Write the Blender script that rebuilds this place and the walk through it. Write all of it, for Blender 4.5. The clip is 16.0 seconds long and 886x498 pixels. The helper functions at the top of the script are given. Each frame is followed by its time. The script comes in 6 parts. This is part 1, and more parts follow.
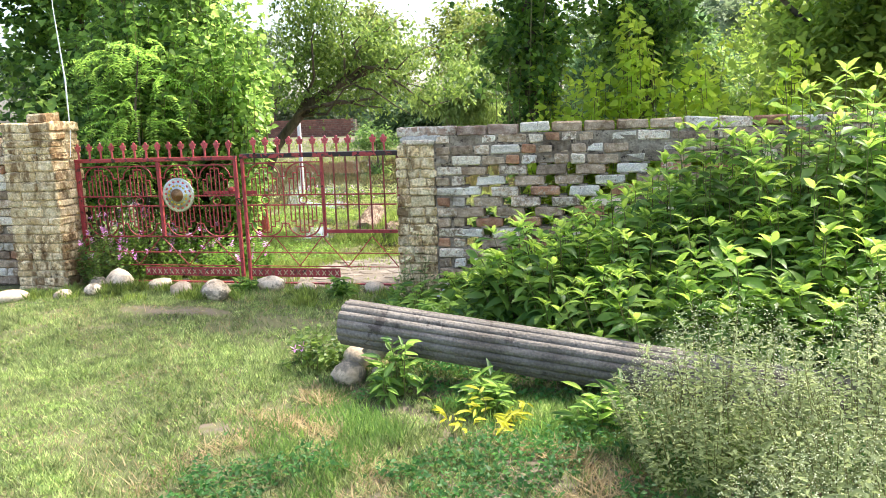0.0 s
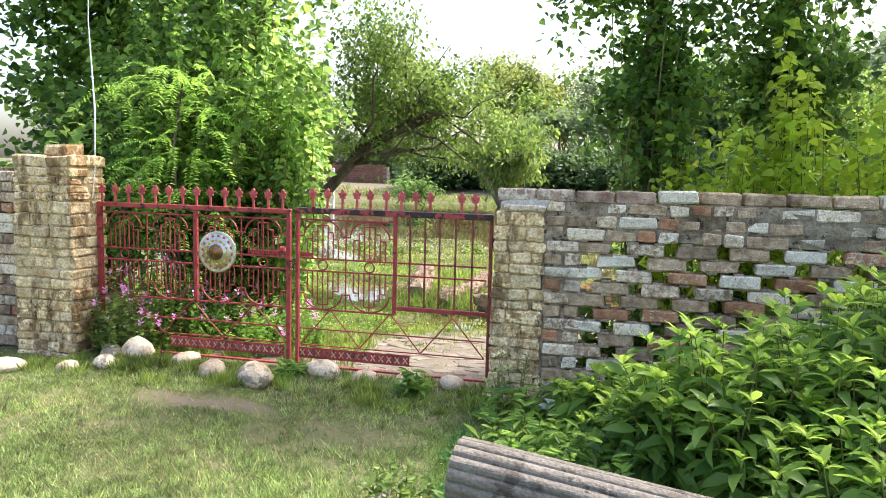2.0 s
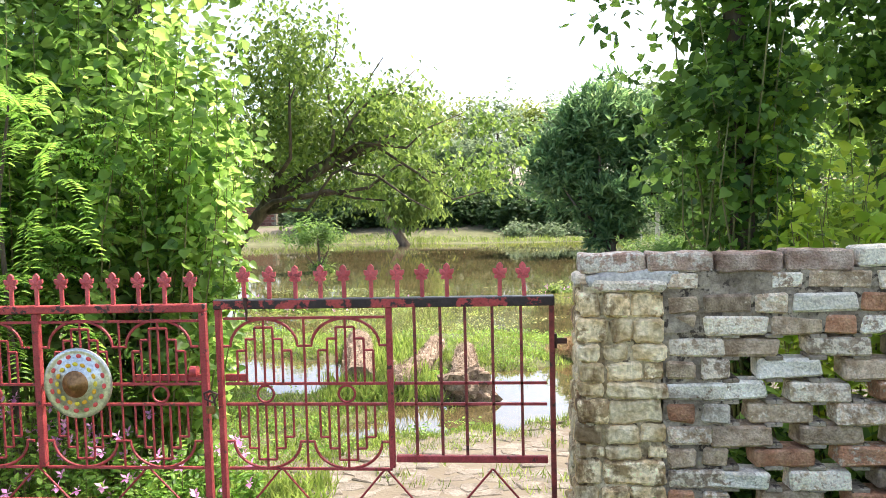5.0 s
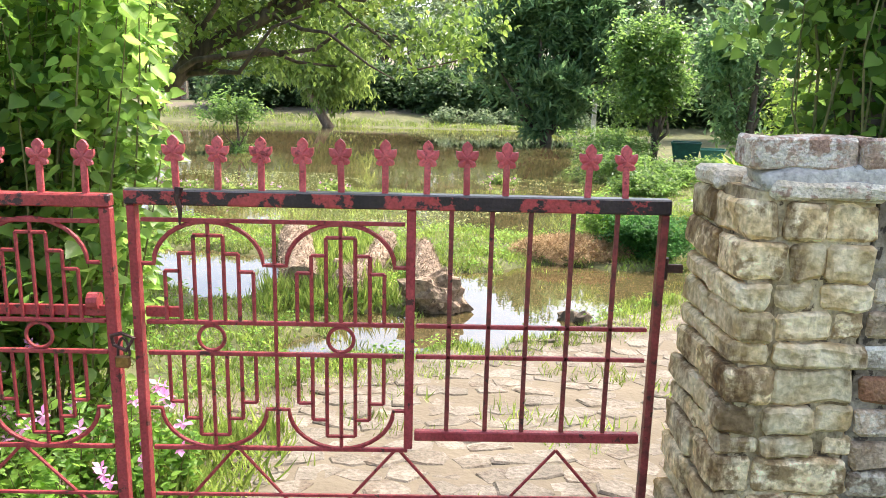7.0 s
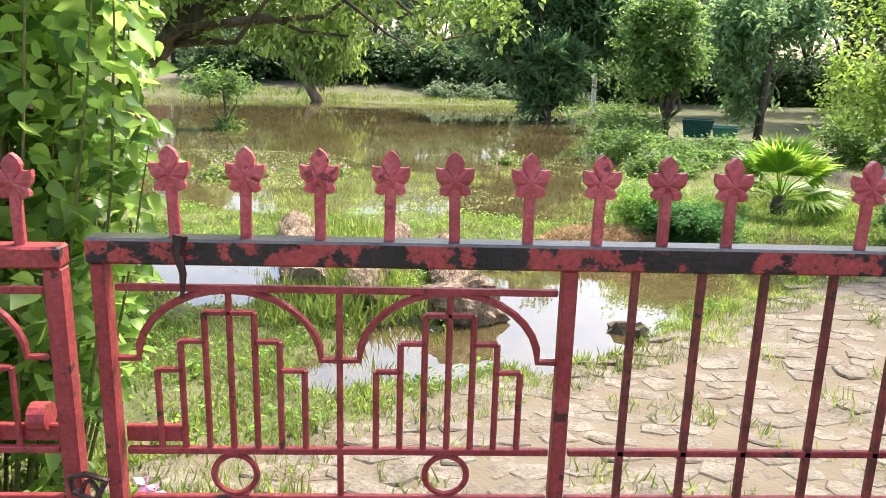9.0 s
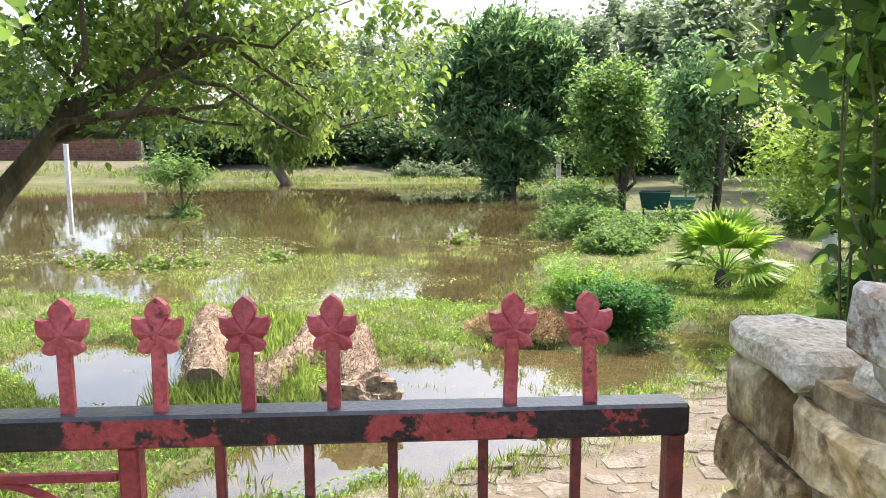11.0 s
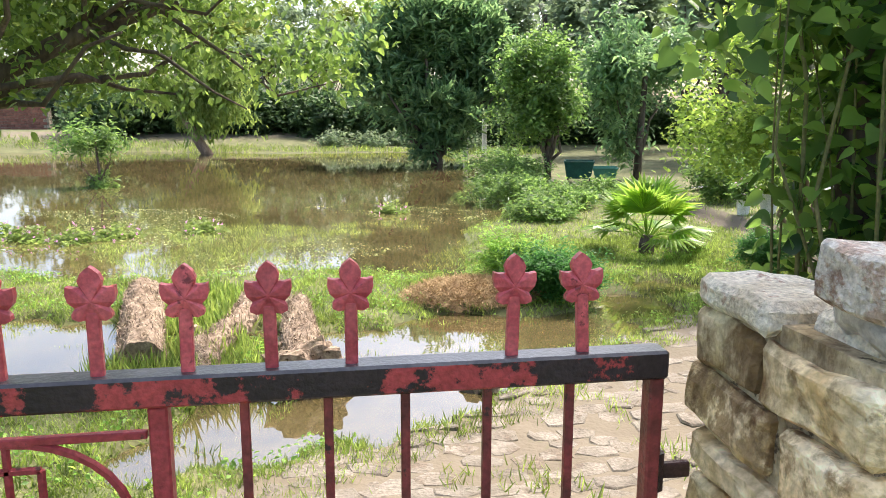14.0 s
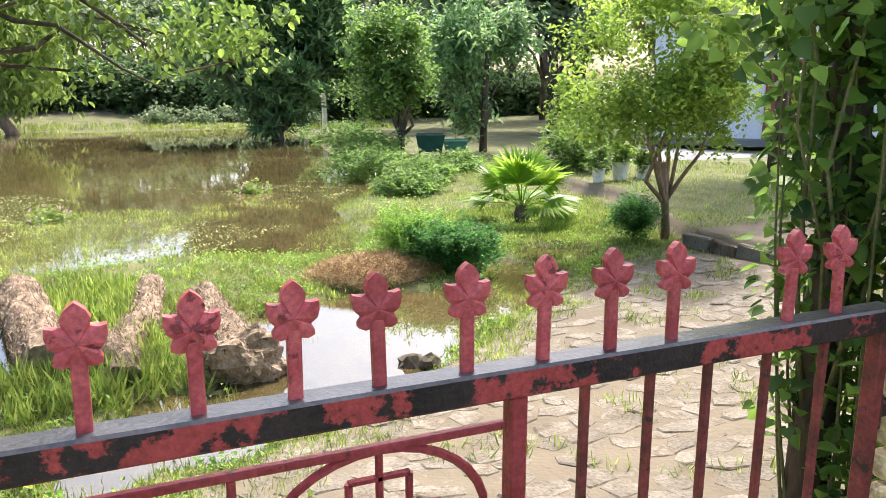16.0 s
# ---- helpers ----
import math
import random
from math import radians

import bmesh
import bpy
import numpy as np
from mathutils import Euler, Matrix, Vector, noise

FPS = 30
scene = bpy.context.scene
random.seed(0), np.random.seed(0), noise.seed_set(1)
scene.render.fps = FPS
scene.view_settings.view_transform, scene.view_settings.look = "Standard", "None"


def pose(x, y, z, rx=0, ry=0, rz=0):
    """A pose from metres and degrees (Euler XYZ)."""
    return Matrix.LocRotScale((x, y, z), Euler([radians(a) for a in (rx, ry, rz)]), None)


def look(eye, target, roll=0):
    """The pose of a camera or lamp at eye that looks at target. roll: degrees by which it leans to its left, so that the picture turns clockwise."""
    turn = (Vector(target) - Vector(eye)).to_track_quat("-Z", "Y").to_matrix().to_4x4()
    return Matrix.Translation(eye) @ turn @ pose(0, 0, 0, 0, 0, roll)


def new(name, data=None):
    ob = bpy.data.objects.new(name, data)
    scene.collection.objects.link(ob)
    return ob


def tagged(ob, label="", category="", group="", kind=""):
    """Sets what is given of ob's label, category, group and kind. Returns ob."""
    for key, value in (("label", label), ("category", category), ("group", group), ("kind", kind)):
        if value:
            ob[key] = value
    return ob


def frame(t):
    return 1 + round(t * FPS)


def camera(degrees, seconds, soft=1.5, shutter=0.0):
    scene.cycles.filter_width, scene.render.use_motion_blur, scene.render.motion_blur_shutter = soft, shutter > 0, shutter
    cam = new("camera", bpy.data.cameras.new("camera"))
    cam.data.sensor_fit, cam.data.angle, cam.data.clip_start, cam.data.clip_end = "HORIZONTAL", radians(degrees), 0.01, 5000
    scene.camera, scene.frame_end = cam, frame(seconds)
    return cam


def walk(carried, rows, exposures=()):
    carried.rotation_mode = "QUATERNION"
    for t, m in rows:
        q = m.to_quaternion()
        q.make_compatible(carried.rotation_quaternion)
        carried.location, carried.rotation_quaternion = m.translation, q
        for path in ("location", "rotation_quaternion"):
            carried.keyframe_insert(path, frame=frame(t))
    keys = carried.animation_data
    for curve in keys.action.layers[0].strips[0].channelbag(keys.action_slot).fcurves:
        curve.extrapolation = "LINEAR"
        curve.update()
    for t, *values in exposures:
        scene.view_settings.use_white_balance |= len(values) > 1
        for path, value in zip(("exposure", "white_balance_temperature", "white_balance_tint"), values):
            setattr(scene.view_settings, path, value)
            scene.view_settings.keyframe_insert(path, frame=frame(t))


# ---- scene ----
cam = camera(60.6, 16.0, soft=0.9)
PATH = [
    (0, (3.203, -6.264, 1.463), (2.784, -4.339, 1.118), -1.9),
    (0.5, (2.928, -6.028, 1.463), (2.465, -4.12, 1.078), 0.9),
    (1, (2.769, -5.71, 1.411), (2.33, -3.795, 1.037), 0.9),
    (1.5, (2.624, -5.418, 1.413), (2.165, -3.499, 1.085), -0.2),
    (2, (2.376, -5.112, 1.505), (1.905, -3.18, 1.291), 1.4),
    (2.5, (2.175, -4.751, 1.648), (1.811, -2.786, 1.577), 2.5),
    (3, (2.018, -4.409, 1.647), (1.704, -2.434, 1.63), 1.8),
    (3.2, (1.947, -4.301, 1.625), (1.629, -2.327, 1.593), 1.6),
    (5.3, (1.233, -2.982, 1.575), (1.135, -0.992, 1.399), -3.1),
    (5.5, (1.194, -2.865, 1.55), (1.154, -0.881, 1.294), -4.0),
    (6, (1.094, -2.561, 1.491), (0.981, -0.595, 1.143), -2.5),
    (6.5, (0.996, -2.294, 1.483), (0.801, -0.341, 1.1), -1.6),
    (7, (0.823, -2.019, 1.475), (0.867, -0.064, 1.056), 1.4),
    (7.5, (0.728, -1.786, 1.448), (0.844, 0.161, 1.003), 2.4),
    (8, (0.645, -1.46, 1.486), (0.622, 0.496, 1.067), 1.6),
    (8.5, (0.528, -1.305, 1.476), (0.565, 0.643, 1.023), 1.1),
    (9, (0.525, -1.174, 1.472), (0.608, 0.765, 0.988), 1.6),
    (9.5, (0.637, -1.045, 1.497), (0.638, 0.905, 1.049), 1.5),
    (10, (0.797, -1.007, 1.517), (0.878, 0.956, 1.142), 0.4),
    (12.5, (1.373, -0.798, 1.527), (1.527, 1.179, 1.262), -0.7),
    (13, (1.307, -0.843, 1.531), (1.567, 1.115, 1.213), -0.3),
    (13.5, (1.148, -0.936, 1.532), (1.482, 1.004, 1.182), 0.0),
    (14, (0.998, -0.984, 1.53), (1.312, 0.957, 1.163), 0.1),
    (14.5, (0.808, -0.875, 1.519), (1.04, 1.08, 1.163), -0.7),
    (15, (0.607, -0.8, 1.51), (0.919, 1.139, 1.135), -1.1),
    (15.5, (0.386, -0.831, 1.513), (0.993, 1.023, 1.07), -0.6),
    (16, (0.332, -0.834, 1.555), (1.079, 0.97, 1.121), -0.1),
]
walk(cam, [(t, look(eye, aim, roll)) for t, eye, aim, roll in PATH],
     [(t, stops, 6800, 9) for t, stops in ((0, 1.98), (1, 1.94), (2, 1.86), (3, 1.80), (5.5, 2.06), (6, 2.14), (7, 1.96), (8, 1.86), (10, 1.78), (12.5, 1.76), (13, 1.86), (14, 1.8), (14.8, 1.76), (15.5, 1.84), (16, 1.82))])

# ---- light ----
SUN_ELEV, SUN_AZ = radians(57), radians(46)      # azimuth from +y towards +x
world = bpy.data.worlds.new("sky")
scene.world = world
world.use_nodes = True
wn = world.node_tree.nodes
sky = wn.new("ShaderNodeTexSky")
sky.sky_type = "NISHITA"
sky.sun_disc = False
sky.sun_elevation, sky.sun_rotation = SUN_ELEV, SUN_AZ
sky.air_density, sky.dust_density, sky.ozone_density = 0.8, 4.0, 1.0
wn["Background"].inputs["Strength"].default_value = 0.15
world.node_tree.links.new(sky.outputs[0], wn["Background"].inputs["Color"])
sun = new("sun", bpy.data.lights.new("sun", "SUN"))
sun.data.energy, sun.data.angle, sun.data.color = 2.1, radians(6.0), (1.0, 0.965, 0.90)
sun_way = Vector((math.sin(SUN_AZ) * math.cos(SUN_ELEV), math.cos(SUN_AZ) * math.cos(SUN_ELEV), math.sin(SUN_ELEV)))
sun.matrix_world = look(sun_way * 50, (0, 0, 0))


# ---- materials ----
def mat(name, c1, c2, scale=8.0, rough=0.85, metal=0.0, bump=0.3, fine=60.0, c3=None, spot=0.62, soft_edge=0.04, spec=0.4, per_object=0.0, per_island=0.0, stretch=(1, 1, 1)):
    """Two colours mixed by broad noise, fine grain on top, an optional third colour in patches."""
    m = bpy.data.materials.new(name)
    m.use_nodes = True
    nt = m.node_tree
    n, l = nt.nodes, nt.links
    b = n["Principled BSDF"]
    b.inputs["Roughness"].default_value, b.inputs["Metallic"].default_value = rough, metal
    b.inputs["Specular IOR Level"].default_value = spec
    tc = n.new("ShaderNodeTexCoord")
    mp = n.new("ShaderNodeMapping")
    mp.inputs["Scale"].default_value = stretch
    l.new(tc.outputs["Object"], mp.inputs["Vector"])
    vec = mp.outputs["Vector"]
    if per_object:
        oi = n.new("ShaderNodeObjectInfo")
        sc = n.new("ShaderNodeVectorMath")
        sc.operation = "MULTIPLY_ADD"
        sc.inputs[1].default_value = (37, 53, 71)
        l.new(oi.outputs["Random"], sc.inputs[0])
        l.new(vec, sc.inputs[2])
        vec = sc.outputs[0]
    big = n.new("ShaderNodeTexNoise")
    big.inputs["Scale"].default_value, big.inputs["Detail"].default_value = scale, 5
    l.new(vec, big.inputs["Vector"])
    small = n.new("ShaderNodeTexNoise")
    small.inputs["Scale"].default_value, small.inputs["Detail"].default_value = fine, 4
    l.new(vec, small.inputs["Vector"])
    ramp = n.new("ShaderNodeValToRGB")
    ramp.color_ramp.elements[0].position, ramp.color_ramp.elements[1].position = 0.36, 0.64
    ramp.color_ramp.elements[0].color, ramp.color_ramp.elements[1].color = (*c1, 1), (*c2, 1)
    l.new(big.outputs["Fac"], ramp.inputs["Fac"])
    col = ramp.outputs["Color"]
    if c3:
        third = n.new("ShaderNodeTexNoise")
        third.inputs["Scale"].default_value, third.inputs["Detail"].default_value, third.inputs["Roughness"].default_value = scale * 1.7, 6, 0.65
        l.new(vec, third.inputs["Vector"])
        edge = n.new("ShaderNodeValToRGB")
        edge.color_ramp.elements[0].position, edge.color_ramp.elements[1].position = spot, spot + soft_edge
        src = third.outputs["Fac"]
        if per_object:
            add = n.new("ShaderNodeMath")
            add.operation = "MULTIPLY_ADD"
            add.inputs[1].default_value, add.inputs[2].default_value = per_object * 2.0, -per_object * 1.1
            l.new(oi.outputs["Random"], add.inputs[0])
            sm = n.new("ShaderNodeMath")
            l.new(add.outputs[0], sm.inputs[0])
            l.new(src, sm.inputs[1])
            src = sm.outputs[0]
        l.new(src, edge.inputs["Fac"])
        mix = n.new("ShaderNodeMix")
        mix.data_type = "RGBA"
        l.new(edge.outputs["Color"], mix.inputs["Factor"])
        l.new(col, mix.inputs["A"])
        mix.inputs["B"].default_value = (*c3, 1)
        col = mix.outputs["Result"]
    hsv = n.new("ShaderNodeHueSaturation")
    rng = n.new("ShaderNodeMapRange")
    rng.inputs["From Min"].default_value, rng.inputs["From Max"].default_value = 0.3, 0.7
    rng.inputs["To Min"].default_value, rng.inputs["To Max"].default_value = 0.72, 1.25
    l.new(small.outputs["Fac"], rng.inputs["Value"])
    l.new(col, hsv.inputs["Color"])
    l.new(rng.outputs["Result"], hsv.inputs["Value"])
    col = hsv.outputs["Color"]
    if per_object or per_island:
        if per_object:
            rnd = oi.outputs["Random"]
        else:
            rnd = n.new("ShaderNodeNewGeometry").outputs["Random Per Island"]
        amount = per_object or per_island
        r2 = n.new("ShaderNodeMapRange")
        r2.inputs["To Min"].default_value, r2.inputs["To Max"].default_value = 1 - amount, 1 + amount
        l.new(rnd, r2.inputs["Value"])
        h2 = n.new("ShaderNodeHueSaturation")
        l.new(col, h2.inputs["Color"])
        l.new(r2.outputs["Result"], h2.inputs["Value"])
        col = h2.outputs["Color"]
    l.new(col, b.inputs["Base Color"])
    bp = n.new("ShaderNodeBump")
    bp.inputs["Strength"].default_value, bp.inputs["Distance"].default_value = bump, 0.01
    l.new(small.outputs["Fac"], bp.inputs["Height"])
    l.new(bp.outputs["Normal"], b.inputs["Normal"])
    return m


def leaf_mat(name, dark, light, rough=0.45, through_light=0.5, tuft=0.0, gloss=0.35):
    """A leaf: gloss above, light shining through, its colour picked leaf by leaf."""
    m = bpy.data.materials.new(name)
    m.use_nodes = True
    n, l = m.node_tree.nodes, m.node_tree.links
    b = n["Principled BSDF"]
    b.inputs["Roughness"].default_value, b.inputs["Specular IOR Level"].default_value = rough, gloss
    geo = n.new("ShaderNodeNewGeometry")
    ramp = n.new("ShaderNodeValToRGB")
    ramp.color_ramp.elements[0].color, ramp.color_ramp.elements[1].color = (*dark, 1), (*light, 1)
    l.new(geo.outputs["Random Per Island"], ramp.inputs["Fac"])
    tc = n.new("ShaderNodeTexCoord")
    no = n.new("ShaderNodeTexNoise")
    no.inputs["Scale"].default_value = 1.3
    l.new(tc.outputs["Object"], no.inputs["Vector"])
    rng = n.new("ShaderNodeMapRange")
    rng.inputs["From Min"].default_value, rng.inputs["From Max"].default_value = 0.3, 0.7
    rng.inputs["To Min"].default_value, rng.inputs["To Max"].default_value = 0.7, 1.3
    l.new(no.outputs["Fac"], rng.inputs["Value"])
    value = rng.outputs["Result"]
    if tuft:
        n2 = n.new("ShaderNodeTexNoise")
        n2.inputs["Scale"].default_value, n2.inputs["Detail"].default_value = 11.0, 4
        l.new(tc.outputs["Object"], n2.inputs["Vector"])
        r2 = n.new("ShaderNodeMapRange")
        r2.inputs["From Min"].default_value, r2.inputs["From Max"].default_value = 0.36, 0.64
        r2.inputs["To Min"].default_value, r2.inputs["To Max"].default_value = 1 - tuft, 1 + tuft
        l.new(n2.outputs["Fac"], r2.inputs["Value"])
        mul_ = n.new("ShaderNodeMath")
        mul_.operation = "MULTIPLY"
        l.new(value, mul_.inputs[0])
        l.new(r2.outputs["Result"], mul_.inputs[1])
        value = mul_.outputs[0]
    hsv = n.new("ShaderNodeHueSaturation")
    l.new(ramp.outputs["Color"], hsv.inputs["Color"])
    l.new(value, hsv.inputs["Value"])
    hsv.inputs["Saturation"].default_value = 0.98
    l.new(hsv.outputs["Color"], b.inputs["Base Color"])
    tr = n.new("ShaderNodeBsdfTranslucent")
    h2 = n.new("ShaderNodeHueSaturation")
    h2.inputs["Hue"].default_value, h2.inputs["Value"].default_value = 0.485, 2.0
    l.new(hsv.outputs["Color"], h2.inputs["Color"])
    l.new(h2.outputs["Color"], tr.inputs["Color"])
    mx = n.new("ShaderNodeMixShader")
    mx.inputs["Fac"].default_value = through_light
    l.new(b.outputs[0], mx.inputs[1])
    l.new(tr.outputs[0], mx.inputs[2])
    l.new(mx.outputs[0], n["Material Output"].inputs["Surface"])
    return m


M = {}
M["red_iron"] = mat("red_iron_paint", (0.30, 0.035, 0.04), (0.40, 0.06, 0.065), 14, 0.5, 0.0, 0.25, 120, c3=(0.09, 0.03, 0.025), spot=0.60, per_island=0.15)
M["worn_iron"] = mat("dirty_red_iron", (0.14, 0.035, 0.032), (0.30, 0.055, 0.052), 18, 0.5, 0.0, 0.25, 120, c3=(0.055, 0.028, 0.024), spot=0.60, per_island=0.15)
M["rail_red"] = mat("patchy_red_rail_paint", (0.32, 0.04, 0.042), (0.43, 0.065, 0.065), 9, 0.48, 0.0, 0.25, 120, c3=(0.05, 0.025, 0.026), spot=0.56)
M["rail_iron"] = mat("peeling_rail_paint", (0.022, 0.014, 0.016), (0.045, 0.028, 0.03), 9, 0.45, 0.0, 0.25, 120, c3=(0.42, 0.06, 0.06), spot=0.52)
# sky sheen put into the colour: dark paint made paler, with little red
M["rail_top"] = mat("rail_top_sheen_paint", (0.040, 0.036, 0.038), (0.085, 0.078, 0.080), 16, 0.28, 0.0, 0.15, 120, c3=(0.20, 0.05, 0.05), spot=0.74, spec=0.7)
M["spike_iron"] = mat("spike_paint", (0.44, 0.065, 0.075), (0.56, 0.11, 0.115), 25, 0.42, 0.0, 0.2, 150, c3=(0.20, 0.035, 0.04), spot=0.70, per_object=0.15)
M["dark_iron"] = mat("dark_iron", (0.05, 0.03, 0.03), (0.10, 0.05, 0.045), 20, 0.5, 0.4, 0.3, 150)
M["brick"] = mat("old_limewashed_brick", (0.42, 0.285, 0.175), (0.68, 0.52, 0.365), 24, 0.93, 0, 1.0, 110, c3=(0.82, 0.71, 0.56), spot=0.54, soft_edge=0.1, per_object=0.20)
M["white_brick"] = mat("whitewashed_brick", (0.76, 0.67, 0.54), (0.92, 0.85, 0.72), 20, 0.93, 0, 1.0, 110, c3=(0.38, 0.265, 0.18), spot=0.58, soft_edge=0.08, per_object=0.10)
M["red_brick"] = mat("bare_red_brick", (0.48, 0.22, 0.12), (0.62, 0.35, 0.21), 20, 0.93, 0, 1.0, 110, c3=(0.66, 0.55, 0.42), spot=0.58, soft_edge=0.08, per_object=0.18)
M["dark_brick"] = mat("blackened_brick", (0.21, 0.145, 0.095), (0.42, 0.31, 0.215), 20, 0.93, 0, 1.0, 110, c3=(0.66, 0.56, 0.43), spot=0.58, soft_edge=0.1, per_object=0.20)
M["cap_brick"] = mat("worn_cap_brick", (0.36, 0.225, 0.165), (0.60, 0.465, 0.37), 15, 0.92, 0, 1.0, 130, c3=(0.68, 0.61, 0.53), spot=0.60, soft_edge=0.08, per_object=0.16)
M["cement"] = mat("grey_cement", (0.44, 0.41, 0.37), (0.60, 0.565, 0.51), 12, 0.9, 0, 0.7, 90, c3=(0.30, 0.27, 0.23), spot=0.6)
M["mortar"] = mat("weathered_mortar", (0.21, 0.165, 0.12), (0.41, 0.34, 0.255), 12, 0.95, 0, 1.0, 70, c3=(0.08, 0.06, 0.045), spot=0.56)
M["stone"] = mat("pale_sandstone", (0.64, 0.45, 0.225), (0.92, 0.76, 0.50), 15, 0.9, 0, 1.0, 60, c3=(0.33, 0.22, 0.11), spot=0.60, soft_edge=0.12, per_object=0.22)
M["pale_block"] = mat("limewashed_block", (0.62, 0.52, 0.38), (0.84, 0.76, 0.62), 16, 0.92, 0, 1.0, 130, c3=(0.46, 0.30, 0.22), spot=0.58, soft_edge=0.08)
M["pillar_mortar"] = mat("ochre_mortar", (0.46, 0.35, 0.20), (0.68, 0.56, 0.37), 14, 0.95, 0, 0.9, 80, c3=(0.14, 0.10, 0.06), spot=0.58)
M["boulder"] = mat("river_boulder", (0.46, 0.35, 0.235), (0.68, 0.58, 0.45), 6, 0.85, 0, 0.45, 60, c3=(0.26, 0.21, 0.15), spot=0.62, per_object=0.2)
M["concrete"] = mat("weathered_concrete", (0.125, 0.108, 0.090), (0.215, 0.192, 0.165), 4, 0.9, 0, 0.6, 70, c3=(0.09, 0.075, 0.065), spot=0.60)
M["paver"] = mat("worn_paver", (0.145, 0.120, 0.095), (0.235, 0.203, 0.170), 7, 0.9, 0, 0.8, 60, c3=(0.13, 0.10, 0.075), spot=0.56, soft_edge=0.1, per_object=0.14)
M["bark"] = mat("bark", (0.055, 0.042, 0.032), (0.16, 0.125, 0.095), 7, 0.95, 0, 1.0, 40, stretch=(1, 1, 0.3))
M["green_stem"] = mat("green_stem", (0.12, 0.13, 0.04), (0.19, 0.18, 0.07), 12, 0.8, 0, 0.2, 60)
M["log"] = mat("dead_log_bark", (0.20, 0.14, 0.10), (0.38, 0.285, 0.215), 14, 0.95, 0, 1.0, 45, c3=(0.09, 0.06, 0.042), spot=0.58)
M["fibre"] = mat("shaggy_bark_fibre", (0.16, 0.11, 0.08), (0.42, 0.32, 0.24), 14, 0.95, 0, 0.5, 60, per_island=0.5)
M["hay"] = mat("dry_cuttings", (0.30, 0.19, 0.10), (0.50, 0.36, 0.20), 12, 0.95, 0, 0.6, 60, per_island=0.35)
M["white_paint"] = mat("grey_white_paint", (0.62, 0.61, 0.58), (0.78, 0.77, 0.74), 4, 0.8, 0, 0.2, 60)
M["red_paint"] = mat("trunk_red_paint", (0.33, 0.06, 0.035), (0.42, 0.10, 0.06), 9, 0.85, 0, 0.6, 60)
M["house"] = mat("house_wall_paint", (0.66, 0.70, 0.78), (0.76, 0.79, 0.84), 2, 0.85, 0, 0.1, 40)
M["door"] = mat("door_wood", (0.22, 0.06, 0.035), (0.30, 0.09, 0.05), 6, 0.6, 0, 0.3, 60)
M["trough"] = mat("green_trough_paint", (0.012, 0.075, 0.062), (0.02, 0.11, 0.09), 6, 0.45, 0, 0.2, 60)
M["trough2"] = mat("pale_green_paint", (0.06, 0.22, 0.16), (0.09, 0.28, 0.2), 6, 0.5, 0, 0.2, 60)
M["road"] = mat("pale_concrete_drive", (0.19, 0.19, 0.20), (0.26, 0.26, 0.27), 1.2, 0.9, 0, 0.3, 30)
M["far_brick"] = mat("far_red_brick", (0.20, 0.08, 0.055), (0.30, 0.13, 0.09), 3, 0.9, 0, 0.5, 30, per_object=0.2)
M["steel"] = mat("dull_tin", (0.50, 0.50, 0.46), (0.70, 0.70, 0.66), 10, 0.30, 0.85, 0.1, 90)
M["brass"] = mat("brown_boss", (0.20, 0.10, 0.04), (0.34, 0.19, 0.08), 20, 0.35, 0.6, 0.1, 90)
for key, c in (("dot_red", (0.72, 0.09, 0.09)), ("dot_orange", (0.78, 0.42, 0.03)), ("dot_yellow", (0.75, 0.6, 0.06)), ("dot_blue", (0.2, 0.28, 0.55))):
    M[key] = mat(key, c, tuple(v * 0.8 for v in c), 20, 0.35, 0, 0.1, 90)
M["pink"] = leaf_mat("pink_petal", (0.64, 0.24, 0.52), (0.82, 0.46, 0.72), 0.6, 0.35)
M["white_bloom"] = leaf_mat("pale_bloom", (0.36, 0.42, 0.24), (0.58, 0.62, 0.42), 0.7, 0.3)
M["pale_weed"] = leaf_mat("pale_weed_leaf", (0.115, 0.160, 0.062), (0.270, 0.325, 0.145), 0.7, 0.4)
M["yellow_leaf"] = leaf_mat("yellow_leaf", (0.42, 0.44, 0.035), (0.56, 0.56, 0.06), 0.5, 0.4)
M["poplar"] = leaf_mat("poplar_leaf", (0.060, 0.140, 0.030), (0.285, 0.440, 0.100), 0.36)
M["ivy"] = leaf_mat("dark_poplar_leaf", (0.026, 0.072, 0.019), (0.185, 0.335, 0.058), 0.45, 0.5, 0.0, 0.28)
M["feather"] = leaf_mat("feathery_leaf", (0.085, 0.200, 0.035), (0.230, 0.400, 0.065), 0.5)
M["mulberry"] = leaf_mat("mulberry_leaf", (0.060, 0.120, 0.028), (0.205, 0.310, 0.060), 0.42, 0.36)
M["bush"] = leaf_mat("broad_bush_leaf", (0.060, 0.150, 0.036), (0.255, 0.415, 0.085), 0.40)
M["darkbush"] = leaf_mat("dark_feather_leaf", (0.031, 0.119, 0.031), (0.070, 0.210, 0.045), 0.5)
M["palm"] = leaf_mat("palm_leaf", (0.11, 0.23, 0.026), (0.25, 0.38, 0.055), 0.35, 0.5)
M["lime"] = leaf_mat("lime_leaf", (0.095, 0.180, 0.030), (0.240, 0.345, 0.060), 0.45)
# backlit glow put into the colour: brighter, yellower, more light let through
M["shoot"] = leaf_mat("sunlit_tint_shoot_leaf", (0.19, 0.31, 0.035), (0.40, 0.51, 0.065), 0.4, 0.6)
